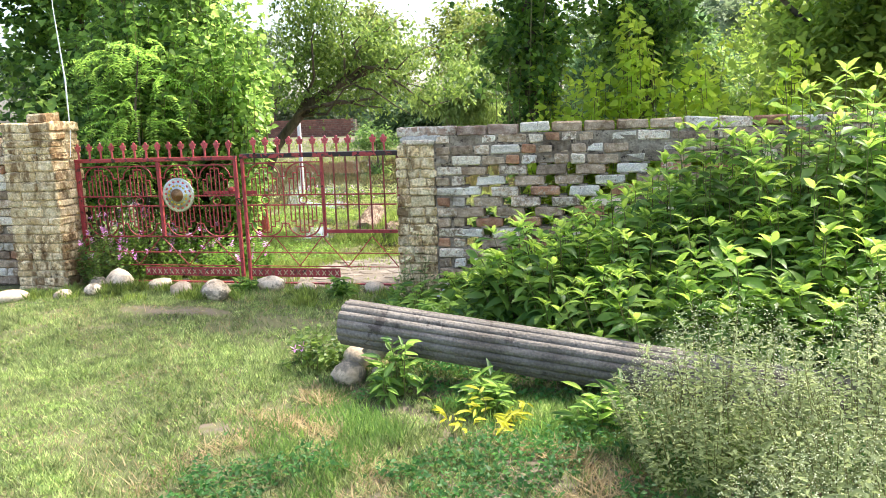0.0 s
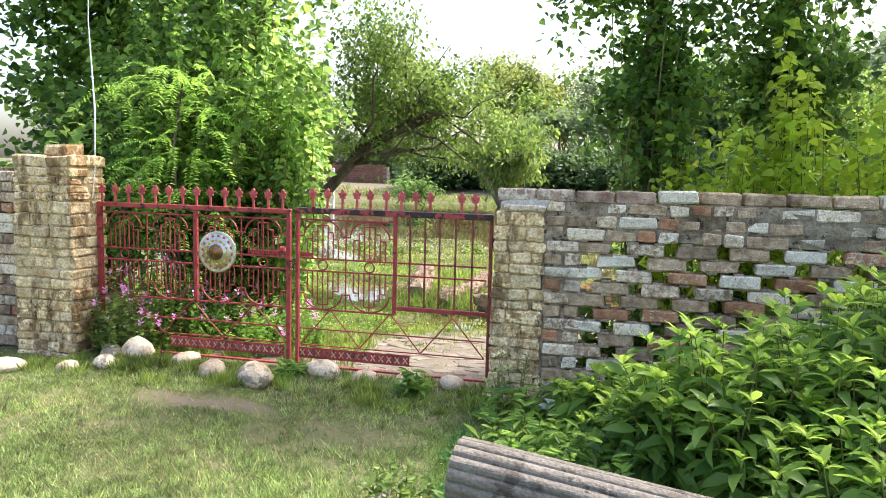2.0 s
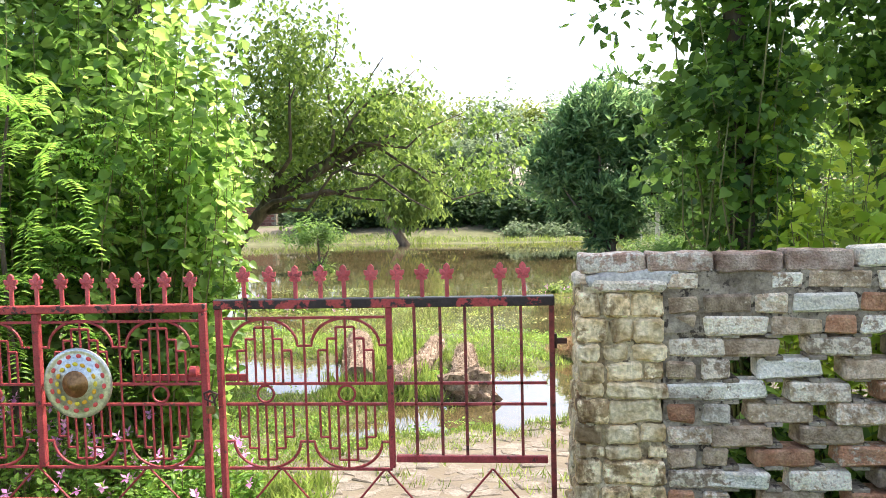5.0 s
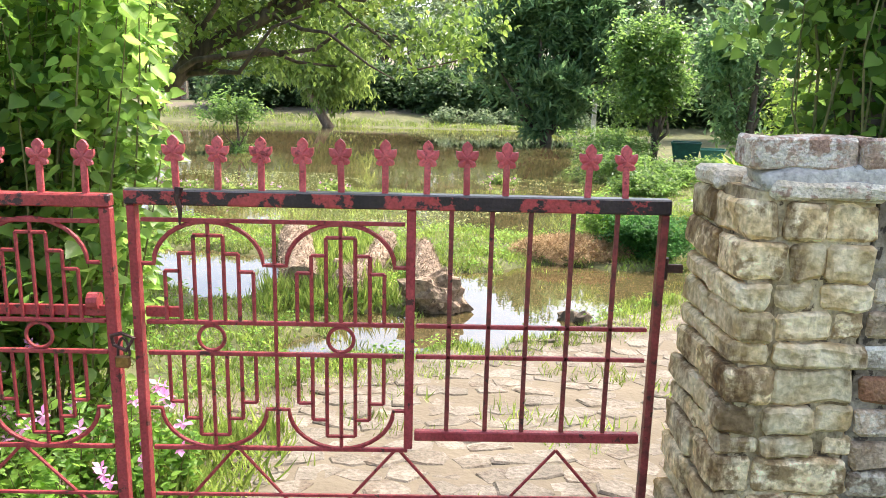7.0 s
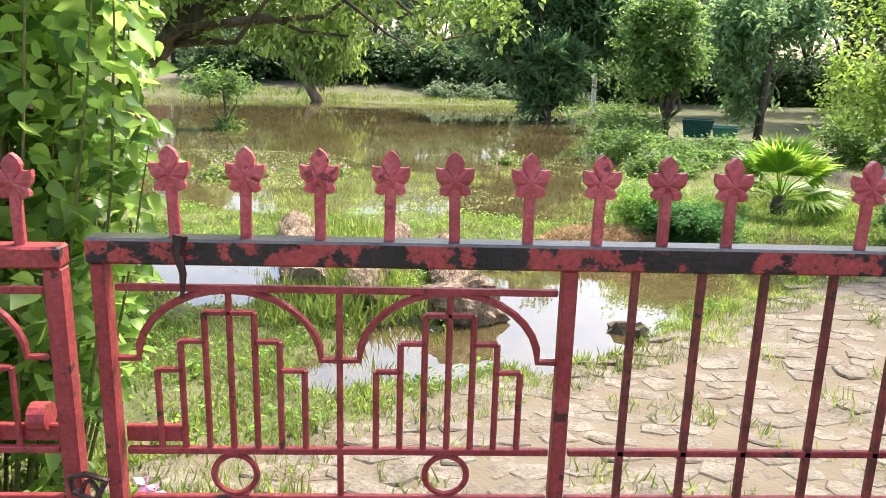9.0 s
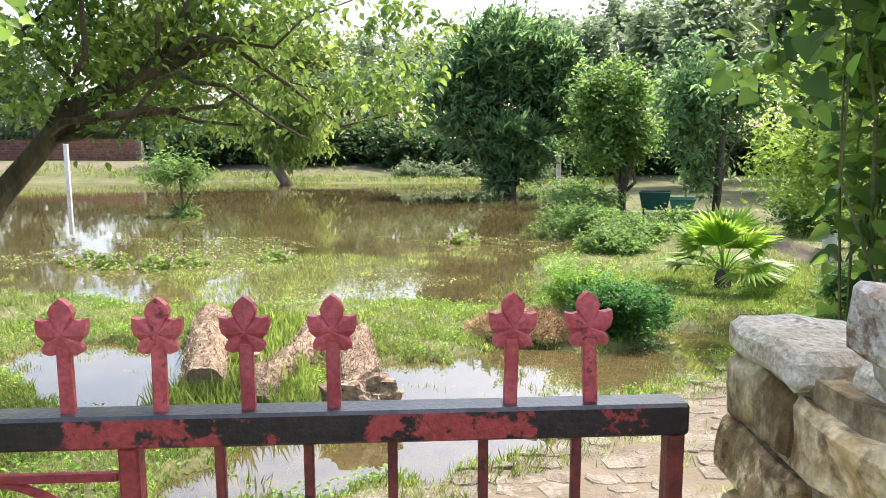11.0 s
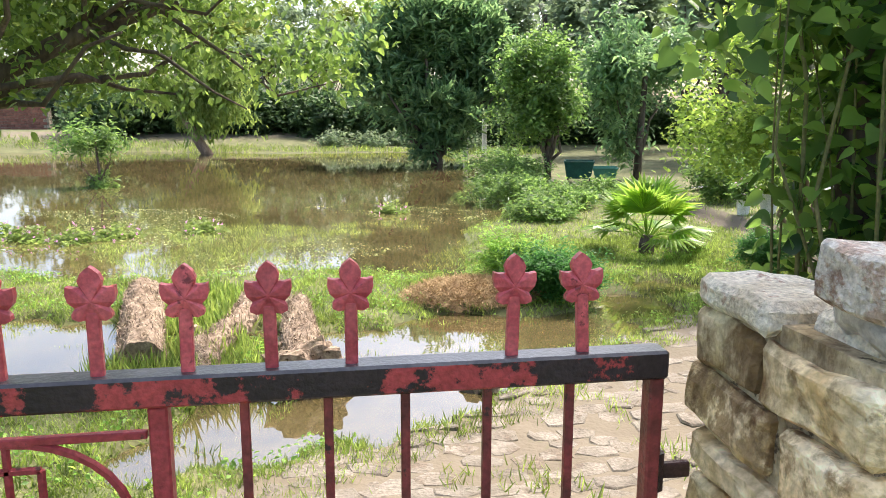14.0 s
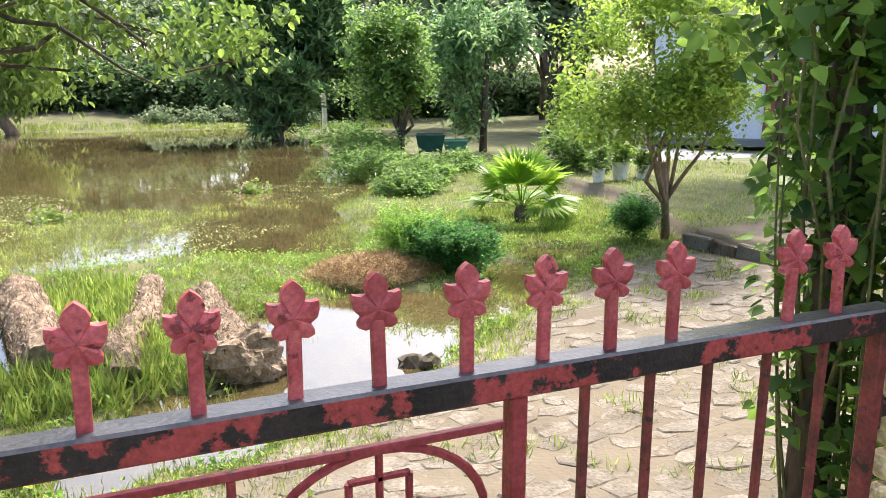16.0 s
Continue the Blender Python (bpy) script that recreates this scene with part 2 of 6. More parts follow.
M["bush_tip"] = leaf_mat("young_bush_leaf", (0.140, 0.270, 0.040), (0.340, 0.490, 0.085), 0.42)
M["citrus"] = leaf_mat("citrus_leaf", (0.064, 0.137, 0.036), (0.145, 0.250, 0.055), 0.4)
M["darktree"] = leaf_mat("blue_green_leaf", (0.065, 0.150, 0.060), (0.205, 0.330, 0.130), 0.42, 0.4)
M["hedge"] = leaf_mat("dark_hedge_leaf", (0.030, 0.070, 0.026), (0.095, 0.165, 0.055), 0.55, 0.35)
M["willow"] = leaf_mat("willow_leaf", (0.11, 0.18, 0.04), (0.20, 0.28, 0.07), 0.5)
# aerial haze is put into this leaf colour, paler and bluer with distance
M["distant"] = leaf_mat("hazed_distant_leaf", (0.110, 0.160, 0.090), (0.190, 0.260, 0.130), 0.6, 0.35)
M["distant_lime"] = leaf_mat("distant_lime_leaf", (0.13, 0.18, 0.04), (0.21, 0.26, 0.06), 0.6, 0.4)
M["grass"] = leaf_mat("lawn_blade", (0.080, 0.140, 0.034), (0.330, 0.400, 0.150), 0.55, 0.3, 0.42)
M["wetgrass"] = leaf_mat("marsh_blade", (0.095, 0.160, 0.028), (0.240, 0.310, 0.070), 0.5, 0.4, 0.40)
M["drygrass"] = leaf_mat("dry_blade", (0.28, 0.21, 0.10), (0.42, 0.34, 0.19), 0.7, 0.3)


def ground_mat():
    """Soil under turf, bare tan earth where the attribute 'bare' says so."""
    m = mat("ground_soil", (0.085, 0.098, 0.036), (0.150, 0.145, 0.068), 2.2, 0.95, 0, 0.7, 30)
    n, l = m.node_tree.nodes, m.node_tree.links
    b = n["Principled BSDF"]
    col = b.inputs["Base Color"].links[0].from_socket
    at = n.new("ShaderNodeAttribute")
    at.attribute_name = "bare"
    tc = n.new("ShaderNodeTexCoord")
    no = n.new("ShaderNodeTexNoise")
    no.inputs["Scale"].default_value, no.inputs["Detail"].default_value = 13, 8
    l.new(tc.outputs["Object"], no.inputs["Vector"])
    add = n.new("ShaderNodeMath")
    l.new(at.outputs["Fac"], add.inputs[0])
    l.new(no.outputs["Fac"], add.inputs[1])
    edge = n.new("ShaderNodeMapRange")
    edge.inputs["From Min"].default_value, edge.inputs["From Max"].default_value = 0.92, 1.08
    l.new(add.outputs[0], edge.inputs["Value"])
    earth = n.new("ShaderNodeValToRGB")
    earth.color_ramp.elements[0].color, earth.color_ramp.elements[1].color = (0.115, 0.092, 0.066, 1), (0.205, 0.168, 0.125, 1)
    n2 = n.new("ShaderNodeTexNoise")
    n2.inputs["Scale"].default_value, n2.inputs["Detail"].default_value = 3, 8
    l.new(tc.outputs["Object"], n2.inputs["Vector"])
    l.new(n2.outputs["Fac"], earth.inputs["Fac"])
    mix = n.new("ShaderNodeMix")
    mix.data_type = "RGBA"
    l.new(edge.outputs["Result"], mix.inputs["Factor"])
    l.new(col, mix.inputs["A"])
    l.new(earth.outputs["Color"], mix.inputs["B"])
    l.new(mix.outputs["Result"], b.inputs["Base Color"])
    return m


def stained(m, tint, scale, level, soft=0.12):
    """Dark weather streaks that run on over neighbouring blocks."""
    n, l = m.node_tree.nodes, m.node_tree.links
    b = n["Principled BSDF"]
    col = b.inputs["Base Color"].links[0].from_socket
    mp = n.new("ShaderNodeMapping")
    mp.inputs["Scale"].default_value = scale
    l.new(n.new("ShaderNodeNewGeometry").outputs["Position"], mp.inputs["Vector"])
    no = n.new("ShaderNodeTexNoise")
    no.inputs["Scale"].default_value, no.inputs["Detail"].default_value, no.inputs["Roughness"].default_value = 1.0, 8, 0.68
    l.new(mp.outputs["Vector"], no.inputs["Vector"])
    rng = n.new("ShaderNodeMapRange")
    rng.inputs["From Min"].default_value, rng.inputs["From Max"].default_value = level, level + soft
    rng.inputs["To Max"].default_value = 0.85
    l.new(no.outputs["Fac"], rng.inputs["Value"])
    mix = n.new("ShaderNodeMix")
    mix.data_type, mix.blend_type = "RGBA", "MULTIPLY"
    l.new(rng.outputs["Result"], mix.inputs["Factor"])
    l.new(col, mix.inputs["A"])
    mix.inputs["B"].default_value = (*tint, 1)
    l.new(mix.outputs["Result"], b.inputs["Base Color"])
    return m


stained(M["stone"], (0.22, 0.145, 0.08), (7.0, 4.0, 2.4), 0.485, 0.10)
for key in ("brick", "white_brick", "red_brick", "cap_brick"):
    stained(M[key], (0.34, 0.29, 0.24), (4.3, 4.3, 6.1), 0.50, 0.16)
stained(M["mortar"], (0.40, 0.34, 0.28), (3.1, 3.1, 3.6), 0.48, 0.15)
stained(M["pillar_mortar"], (0.25, 0.2, 0.15), (6.0, 4.0, 2.2), 0.50)


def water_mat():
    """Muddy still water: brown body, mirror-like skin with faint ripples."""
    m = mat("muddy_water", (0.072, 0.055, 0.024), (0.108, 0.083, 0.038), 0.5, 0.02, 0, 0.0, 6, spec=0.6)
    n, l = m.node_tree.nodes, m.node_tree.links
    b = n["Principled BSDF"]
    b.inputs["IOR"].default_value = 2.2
    tc = n.new("ShaderNodeTexCoord")
    no = n.new("ShaderNodeTexNoise")
    no.inputs["Scale"].default_value, no.inputs["Detail"].default_value = 5, 3
    l.new(tc.outputs["Object"], no.inputs["Vector"])
    bp = n.new("ShaderNodeBump")
    bp.inputs["Strength"].default_value, bp.inputs["Distance"].default_value = 0.035, 0.02
    l.new(no.outputs["Fac"], bp.inputs["Height"])
    l.new(bp.outputs["Normal"], b.inputs["Normal"])
    return m


M["lime_bark"] = mat("pale_bark", (0.20, 0.14, 0.10), (0.34, 0.25, 0.18), 9, 0.9, 0, 0.8, 50, stretch=(1, 1, 0.3))
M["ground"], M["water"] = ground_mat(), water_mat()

# ---- mesh tools ----
R = np.random.RandomState(7)


def finish(name, me, material, parent=None, label="", smooth=False):
    if material:
        me.materials.append(M[material])
    if smooth:
        me.polygons.foreach_set("use_smooth", [True] * len(me.polygons))
    ob = new(name, me)
    ob.parent = parent
    if label:
        ob["label"] = label
    return ob


def part(name, bm, material, parent=None, label="", smooth=False):
    me = bpy.data.meshes.new(name)
    bm.to_mesh(me)
    bm.free()
    return finish(name, me, material, parent, label, smooth)


def thing(name, label, category, at=(0, 0, 0), group="", kind=""):
    ob = new(name)
    ob.location = at
    return tagged(ob, label, category, group, kind)


def add_box(bm, x0, x1, y0, y1, z0, z1, bevel=0.0):
    r = bmesh.ops.create_cube(bm, size=1)
    bmesh.ops.scale(bm, vec=(x1 - x0, y1 - y0, z1 - z0), verts=r["verts"])
    bmesh.ops.translate(bm, vec=((x0 + x1) / 2, (y0 + y1) / 2, (z0 + z1) / 2), verts=r["verts"])
    if bevel:
        edges = list({e for v in r["verts"] for e in v.link_edges})
        bmesh.ops.bevel(bm, geom=edges, offset=bevel, segments=1, affect="EDGES", profile=0.6)


def box(x0, x1, y0, y1, z0, z1, bevel=0.0):
    bm = bmesh.new()
    add_box(bm, x0, x1, y0, y1, z0, z1, bevel)
    return bm


def add_tube(bm, pts, radii, seg=8, closed=False, wobble=0.0):
    """A round bar along pts; radii a number or one for each point."""
    pts = [Vector(p) for p in pts]
    n = len(pts)
    radii = [radii] * n if not hasattr(radii, "__len__") else radii
    rings, side = [], None
    for i, p in enumerate(pts):
        a = pts[(i - 1) % n] if closed else pts[max(i - 1, 0)]
        b = pts[(i + 1) % n] if closed else pts[min(i + 1, n - 1)]
        d = (b - a).normalized()
        if side is None:
            side = d.cross(Vector((0, 1, 0)) if abs(d.y) < 0.9 else Vector((1, 0, 0))).normalized()
        side = (side - d * side.dot(d)).normalized()
        up = d.cross(side)
        ring = []
        for k in range(seg):
            ang = 2 * math.pi * k / seg
            r = radii[i] * (1 + (wobble * noise.noise(p * 6 + Vector((k * 1.7, 0, 0))) if wobble else 0))
            ring.append(bm.verts.new(p + (side * math.cos(ang) + up * math.sin(ang)) * r))
        rings.append(ring)
    for i in range(n if closed else n - 1):
        a, b = rings[i], rings[(i + 1) % n]
        for k in range(seg):
            bm.faces.new((a[k], a[(k + 1) % seg], b[(k + 1) % seg], b[k]))
    if not closed:
        bm.faces.new(rings[0][::-1])
        bm.faces.new(rings[-1])


def tube(pts, radii, seg=8, closed=False, wobble=0.0):
    bm = bmesh.new()
    add_tube(bm, pts, radii, seg, closed, wobble)
    bmesh.ops.recalc_face_normals(bm, faces=bm.faces)
    return bm


def rock(size, seed, sub=2, rough=0.18):
    bm = bmesh.new()
    bmesh.ops.create_icosphere(bm, subdivisions=sub, radius=1)
    for v in bm.verts:
        k = 1 + rough * noise.noise(v.co * 1.3 + Vector((seed * 3.1, seed, 0))) + 0.3 * rough * noise.noise(v.co * 4 + Vector((seed, 0, 0)))
        v.co = Vector((v.co.x * size[0], v.co.y * size[1], v.co.z * size[2])) * k
    return bm


def rounded_stone(lx, ly, lz, seed, rough=0.012, bevel=0.008, cuts=0, fine=0.0028):
    """One brick or block, centred, its corners knocked off and its faces uneven."""
    bm = box(-lx / 2, lx / 2, -ly / 2, ly / 2, -lz / 2, lz / 2, bevel)
    if cuts:
        bmesh.ops.subdivide_edges(bm, edges=bm.edges[:], cuts=cuts, use_grid_fill=True)
        for v in bm.verts:
            v.co += Vector([noise.noise(v.co * 55 + Vector((seed + i * 17, seed, i))) * fine for i in range(3)])
    for v in bm.verts:
        v.co += Vector([noise.noise(v.co * 14 + Vector((seed * 7.3 + i * 31, seed, i))) * rough for i in range(3)])
    return bm


# leaf outlines: width, length, fold
LEAF = {
    "heart": ([(0, 0, 0), (0.28, -0.03, 0.07), (0.47, 0.16, 0.11), (0.44, 0.42, 0.10), (0.22, 0.72, 0.05), (0, 1, -0.10), (-0.22, 0.72, 0.05), (-0.44, 0.42, 0.10), (-0.47, 0.16, 0.11), (-0.28, -0.03, 0.07)], [(0, 1, 2, 3, 4, 5), (0, 5, 6, 7, 8, 9)]),
    "lance": ([(0, 0, 0), (0.2, 0.42, 0.07), (0, 1, -0.14), (-0.2, 0.42, 0.07)], [(0, 1, 2), (0, 2, 3)]),
    "broad": ([(0, 0, 0), (0.19, 0.22, 0.08), (0.24, 0.48, 0.06), (0, 1, -0.22), (-0.24, 0.48, 0.06), (-0.19, 0.22, 0.08)], [(0, 1, 2, 3), (0, 3, 4, 5)]),
    "ovate": ([(0, 0, 0), (0.17, 0.10, 0.05), (0.29, 0.34, 0.09), (0.24, 0.62, 0.05), (0.10, 0.86, -0.03), (0, 1, -0.10), (-0.10, 0.86, -0.03), (-0.24, 0.62, 0.05), (-0.29, 0.34, 0.09), (-0.17, 0.10, 0.05)], [(0, 1, 2, 3, 4, 5), (0, 5, 6, 7, 8, 9)]),
    "spear": ([(0, 0, 0), (0.12, 0.2, 0.05), (0.15, 0.45, 0.05), (0.08, 0.75, -0.06), (0, 1, -0.25), (-0.08, 0.75, -0.06), (-0.15, 0.45, 0.05), (-0.12, 0.2, 0.05)], [(0, 1, 2, 3, 4), (0, 4, 5, 6, 7)]),
    "needle": ([(0.055, 0, 0), (0, 1, 0.18), (-0.055, 0, 0)], [(0, 1, 2)]),
    "bush_leaf": ([(0, 0, 0), (0.13, 0.16, 0.05), (0.195, 0.40, 0.07), (0.12, 0.74, -0.03), (0, 1, -0.22), (-0.12, 0.74, -0.03), (-0.195, 0.40, 0.07), (-0.13, 0.16, 0.05), (0, 0.42, 0.0), (0, 0.76, -0.09)], [(0, 1, 2, 8), (8, 2, 3, 9), (9, 3, 4), (0, 8, 6, 7), (8, 9, 5, 6), (9, 4, 5)]),
    "strip": ([(0.085, 0, 0), (0, 1, 0.2), (-0.085, 0, 0)], [(0, 1, 2)]),
    "oval": ([(0, 0, 0), (0.3, 0.45, 0.08), (0, 1, -0.08), (-0.3, 0.45, 0.08)], [(0, 1, 2), (0, 2, 3)]),
    "blade": ([(0.05, 0, 0), (0.04, 0.55, 0.05), (0, 1, 0.22), (-0.04, 0.55, 0.05), (-0.05, 0, 0)], [(0, 1, 3, 4), (1, 2, 3)]),
    "petal": ([(0, 0, 0), (0.35, 0.5, 0.1), (0, 1, 0.1), (-0.35, 0.5, 0.1)], [(0, 1, 2, 3)]),
    "chip": ([(0.3, -0.5, 0), (0.3, 0.5, 0), (-0.3, 0.5, 0), (-0.3, -0.5, 0)], [(0, 1, 2, 3)]),
}


def leaves(name, points, size, outline, material, parent=None, label="", heading=None, droop=0.3, spread=1.0, kind="", rs=None):
    """Many leaves in one mesh. heading: the way each points (else all round); droop: how far tips hang."""
    rs = rs or R
    P = np.asarray(points, float)
    n = len(P)
    tv, tf = LEAF[outline]
    tv = np.array(tv)
    if heading is None:
        a = rs.uniform(0, 2 * np.pi, n)
        d = np.stack([np.cos(a), np.sin(a), rs.normal(-droop, 0.5 * spread, n)], 1)
    else:
        d = np.asarray(heading, float) + rs.normal(0, 0.35 * spread, (n, 3))
        d[:, 2] -= droop
    d /= np.linalg.norm(d, axis=1)[:, None] + 1e-9
    up = np.stack([rs.normal(0, 0.6 * spread, n), rs.normal(0, 0.6 * spread, n), np.ones(n)], 1)
    s = np.cross(d, up)
    s /= np.linalg.norm(s, axis=1)[:, None] + 1e-9
    u = np.cross(s, d)
    sz = np.asarray(size) * rs.uniform(0.6, 1.25, n)
    V = P[:, None, :] + sz[:, None, None] * (tv[None, :, 0:1] * s[:, None] + tv[None, :, 1:2] * d[:, None] + tv[None, :, 2:3] * u[:, None])
    k = len(tv)
    loops = np.concatenate([np.array(f) for f in tf])
    lens = np.array([len(f) for f in tf])
    me = bpy.data.meshes.new(name)
    me.vertices.add(n * k)
    me.vertices.foreach_set("co", V.reshape(-1))
    L = (np.arange(n)[:, None] * k + loops[None]).reshape(-1)
    me.loops.add(len(L))
    me.loops.foreach_set("vertex_index", L.astype(np.int32))
    starts = np.concatenate([[0], np.cumsum(np.tile(lens, n))[:-1]])
    me.polygons.add(len(starts))
    me.polygons.foreach_set("loop_start", starts.astype(np.int32))
    me.update(calc_edges=True)
    me.validate()
    ob = finish(name, me, material, parent, label)
    return tagged(ob, kind=kind)


def clumps(center, radii, n_clumps, per, clump_r, rs, shell=0.45, flat=0.0):
    """Leaf places in knots spread through an ellipsoid, thicker towards its skin. Returns places and outward ways."""
    c, r = np.array(center), np.array(radii)
    d = rs.normal(0, 1, (n_clumps, 3))
    d /= np.linalg.norm(d, axis=1)[:, None]
    rad = (shell + (1 - shell) * rs.uniform(0, 1, n_clumps)) * rs.uniform(0.62, 1.12, n_clumps)
    if flat:
        d[:, 2] = np.where(d[:, 2] < -flat, -flat, d[:, 2])
    cc = c + d * rad[:, None] * r
    size = clump_r * rs.uniform(0.55, 1.3, n_clumps)
    twig = d + rs.normal(0, 0.55, (n_clumps, 3)) + np.array([0, 0, 0.15])
    twig /= np.linalg.norm(twig, axis=1)[:, None]
    along = (rs.uniform(-1.5, 1.7, (n_clumps, per)) * size[:, None]).reshape(-1)
    p = np.repeat(cc, per, 0) + np.repeat(twig, per, 0) * along[:, None] + np.clip(rs.normal(0, 1, (n_clumps * per, 3)), -1.9, 1.9) * (np.repeat(size, per) * 0.52)[:, None]
    out = (p - c) / r
    out /= np.linalg.norm(out, axis=1)[:, None] + 1e-6
    return p, out


def smoothstep(a, b, v):
    t = np.clip((v - a) / (b - a), 0, 1)
    return t * t * (3 - 2 * t)

# ---- ground and water ----
WATER = -0.25
PUDDLES = [(1.5, 3.8, 0.75), (2.1, 4.75, 0.6), (-0.95, 4.75, 0.7), (0.5, 3.2, 0.4), (-1.6, 5.2, 0.55), (-1.0, 5.0, 0.5), (-0.85, 4.3, 0.42), (0.55, 4.9, 0.22), (0.1, 2.75, 0.25), (0.6, 2.9, 0.32), (1.2, 3.3, 0.5), (1.9, 4.1, 0.62), (2.5, 4.5, 0.55), (3.1, 4.75, 0.5), (3.7, 5.35, 0.5), (4.4, 5.9, 0.45), (1.25, 4.6, 0.4)]


def lake_field(x, y):
    """Above 0 inside the pond."""
    right = np.interp(y, [6, 7.4, 9.8, 11.5, 14, 20, 24.5, 60], [2.3, 2.6, 3.0, 4.2, 4.4, 5.3, 5.6, 5.6])
    near = 7.35 - 0.12 * (x + 1) + 0.25 * np.sin(x * 1.7)
    far = np.minimum(29.8 - 0.2 * x, 34)
    return np.minimum(np.minimum((right - x), (y - near)), np.minimum(far - y, (x + 30)))


def bump_field(x, y, s, seed):
    """Uneven patches about one metre over s across, bent so that they never line up."""
    x, y = x + (1.1 * np.sin(y * s * 0.83 + seed * 1.3) + 0.5 * np.sin(y * s * 2.1 - x * s * 0.7)) / s, y + (1.1 * np.sin(x * s * 0.71 - seed) + 0.5 * np.sin(x * s * 1.9 + y * s * 0.6)) / s
    return np.sin(x * s + seed) * np.sin(y * s * 1.13 + seed * 2.1) + 0.5 * np.sin(x * s * 2.3 + y * s * 1.7 + seed)


def paved_edge(x):
    """The y up to which the paved approach reaches, for an x."""
    return np.interp(x, [-1.2, -0.4, 0.1, 0.8, 1.5, 2.5, 4.0, 4.8, 6.0], [0.9, 1.7, 2.0, 2.55, 3.05, 3.7, 4.9, 5.4, 5.7])


def raised(x, y):
    """Above 0 on the higher lawn beyond the broken kerb."""
    return np.minimum(x - np.interp(y, [2, 3.95, 5.63, 6.5, 7.2], [6.3, 6.2, 5.9, 6.2, 6.6]), y - 1.0)


def height(x, y):
    z = np.interp(y, [-0.4, 0.0, 2.6, 6], [0.0, -0.015, -0.205, -0.20])
    z = z + 0.012 * bump_field(x, y, 2.1, 1.0) + 0.007 * bump_field(x, y, 6.7, 2.0)
    basin = smoothstep(-0.3, 0.45, lake_field(x, y)) * 0.20
    pud = np.zeros_like(x)
    for px, py, pr in PUDDLES:
        pud = np.maximum(pud, smoothstep(1.25, 0.7, np.hypot((x - px), (y - py)) / pr + 0.10 * bump_field(x, y, 5.3, px) + 0.07 * bump_field(x, y, 13.0, py)))
    pud = pud * 0.11 * (y > 1.5)
    z = z - np.maximum(basin, pud)
    z = z + 0.16 * smoothstep(0.0, 0.12, raised(x, y)) * smoothstep(13, 10, y)
    z = z + 0.10 * smoothstep(0, 1.5, x - 4.6) * smoothstep(6.5, 8, y) * smoothstep(13, 11, y) * smoothstep(0, 0.5, -lake_field(x, y))
    z = z + 0.6 * smoothstep(30.5, 35, y) * smoothstep(60, 42, y) * smoothstep(8, 0, x)
    z = z + 0.05 * smoothstep(1.6, 2.4, x) * smoothstep(-3.0, -1.5, y) * (y < 0)
    return z


def bare_field(x, y):
    b = np.where((y > 0.05) & (y < paved_edge(x)) & (x > -1.3), 0.75, 0.0)
    b = np.maximum(b, 0.62 * np.exp(-(((x + 0.15) / 0.75) ** 2 + ((y + 0.95) / 0.22) ** 2)))
    b = np.maximum(b, 0.55 * np.exp(-(((x - 1.35) / 0.3) ** 2 + ((y + 3.1) / 0.2) ** 2)))
    b = np.maximum(b, 0.60 * np.exp(-(((x + 0.5) / 0.35) ** 2 + ((y + 3.6) / 0.2) ** 2)))
    # litter round bush and column, its shade put in as dark earth
    b = np.maximum(b, 0.50 * np.exp(-(((x - 3.2) / 1.7) ** 4 + ((y + 2.9) / 1.4) ** 4)))
    b = np.maximum(b, 0.7 * smoothstep(30.6, 31.4, y) * (y < 40) * (x < 9))
    b = np.maximum(b, 0.7 * smoothstep(0.35, 0.05, np.abs(raised(x, y))) * (y > 3))
    return b


def axis(lo, hi, step, ends):
    fine = list(np.arange(lo, hi + 1e-6, step))
    out, d = [], step
    v = lo
    while v > ends[0]:
        d *= 1.22
        v -= d
        out.append(v)
    left = out[::-1]
    out, d, v = [], step, fine[-1]
    while v < ends[1]:
        d *= 1.22
        v += d
        out.append(v)
    return np.array(left + fine + out)


gx, gy = axis(-4.5, 7.5, 0.06, (-900, 900)), axis(-7.0, 9.0, 0.06, (-300, 1500))
GX, GY = np.meshgrid(gx, gy)
GZ = height(GX, GY)
me = bpy.data.meshes.new("ground")
nx, ny = len(gx), len(gy)
me.vertices.add(nx * ny)
me.vertices.foreach_set("co", np.stack([GX, GY, GZ], -1).reshape(-1))
ii = (np.arange(ny - 1)[:, None] * nx + np.arange(nx - 1)[None]).reshape(-1)
quads = np.stack([ii, ii + 1, ii + nx + 1, ii + nx], 1).astype(np.int32)
me.loops.add(quads.size)
me.loops.foreach_set("vertex_index", quads.reshape(-1))
me.polygons.add(len(quads))
me.polygons.foreach_set("loop_start", np.arange(0, quads.size, 4, dtype=np.int32))
me.update(calc_edges=True)
me.attributes.new("bare", "FLOAT", "POINT").data.foreach_set("value", bare_field(GX, GY).reshape(-1))
ground = finish("ground", me, "ground", smooth=True)
tagged(ground, "rough lawn and trodden earth around a flooded garden", "ground", kind="structure")

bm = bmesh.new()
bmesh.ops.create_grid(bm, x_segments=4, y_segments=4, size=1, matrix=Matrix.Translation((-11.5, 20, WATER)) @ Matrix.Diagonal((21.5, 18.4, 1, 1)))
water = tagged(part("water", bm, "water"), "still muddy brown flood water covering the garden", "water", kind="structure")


def ground_at(x, y):
    return float(height(np.array([float(x)]), np.array([float(y)]))[0])


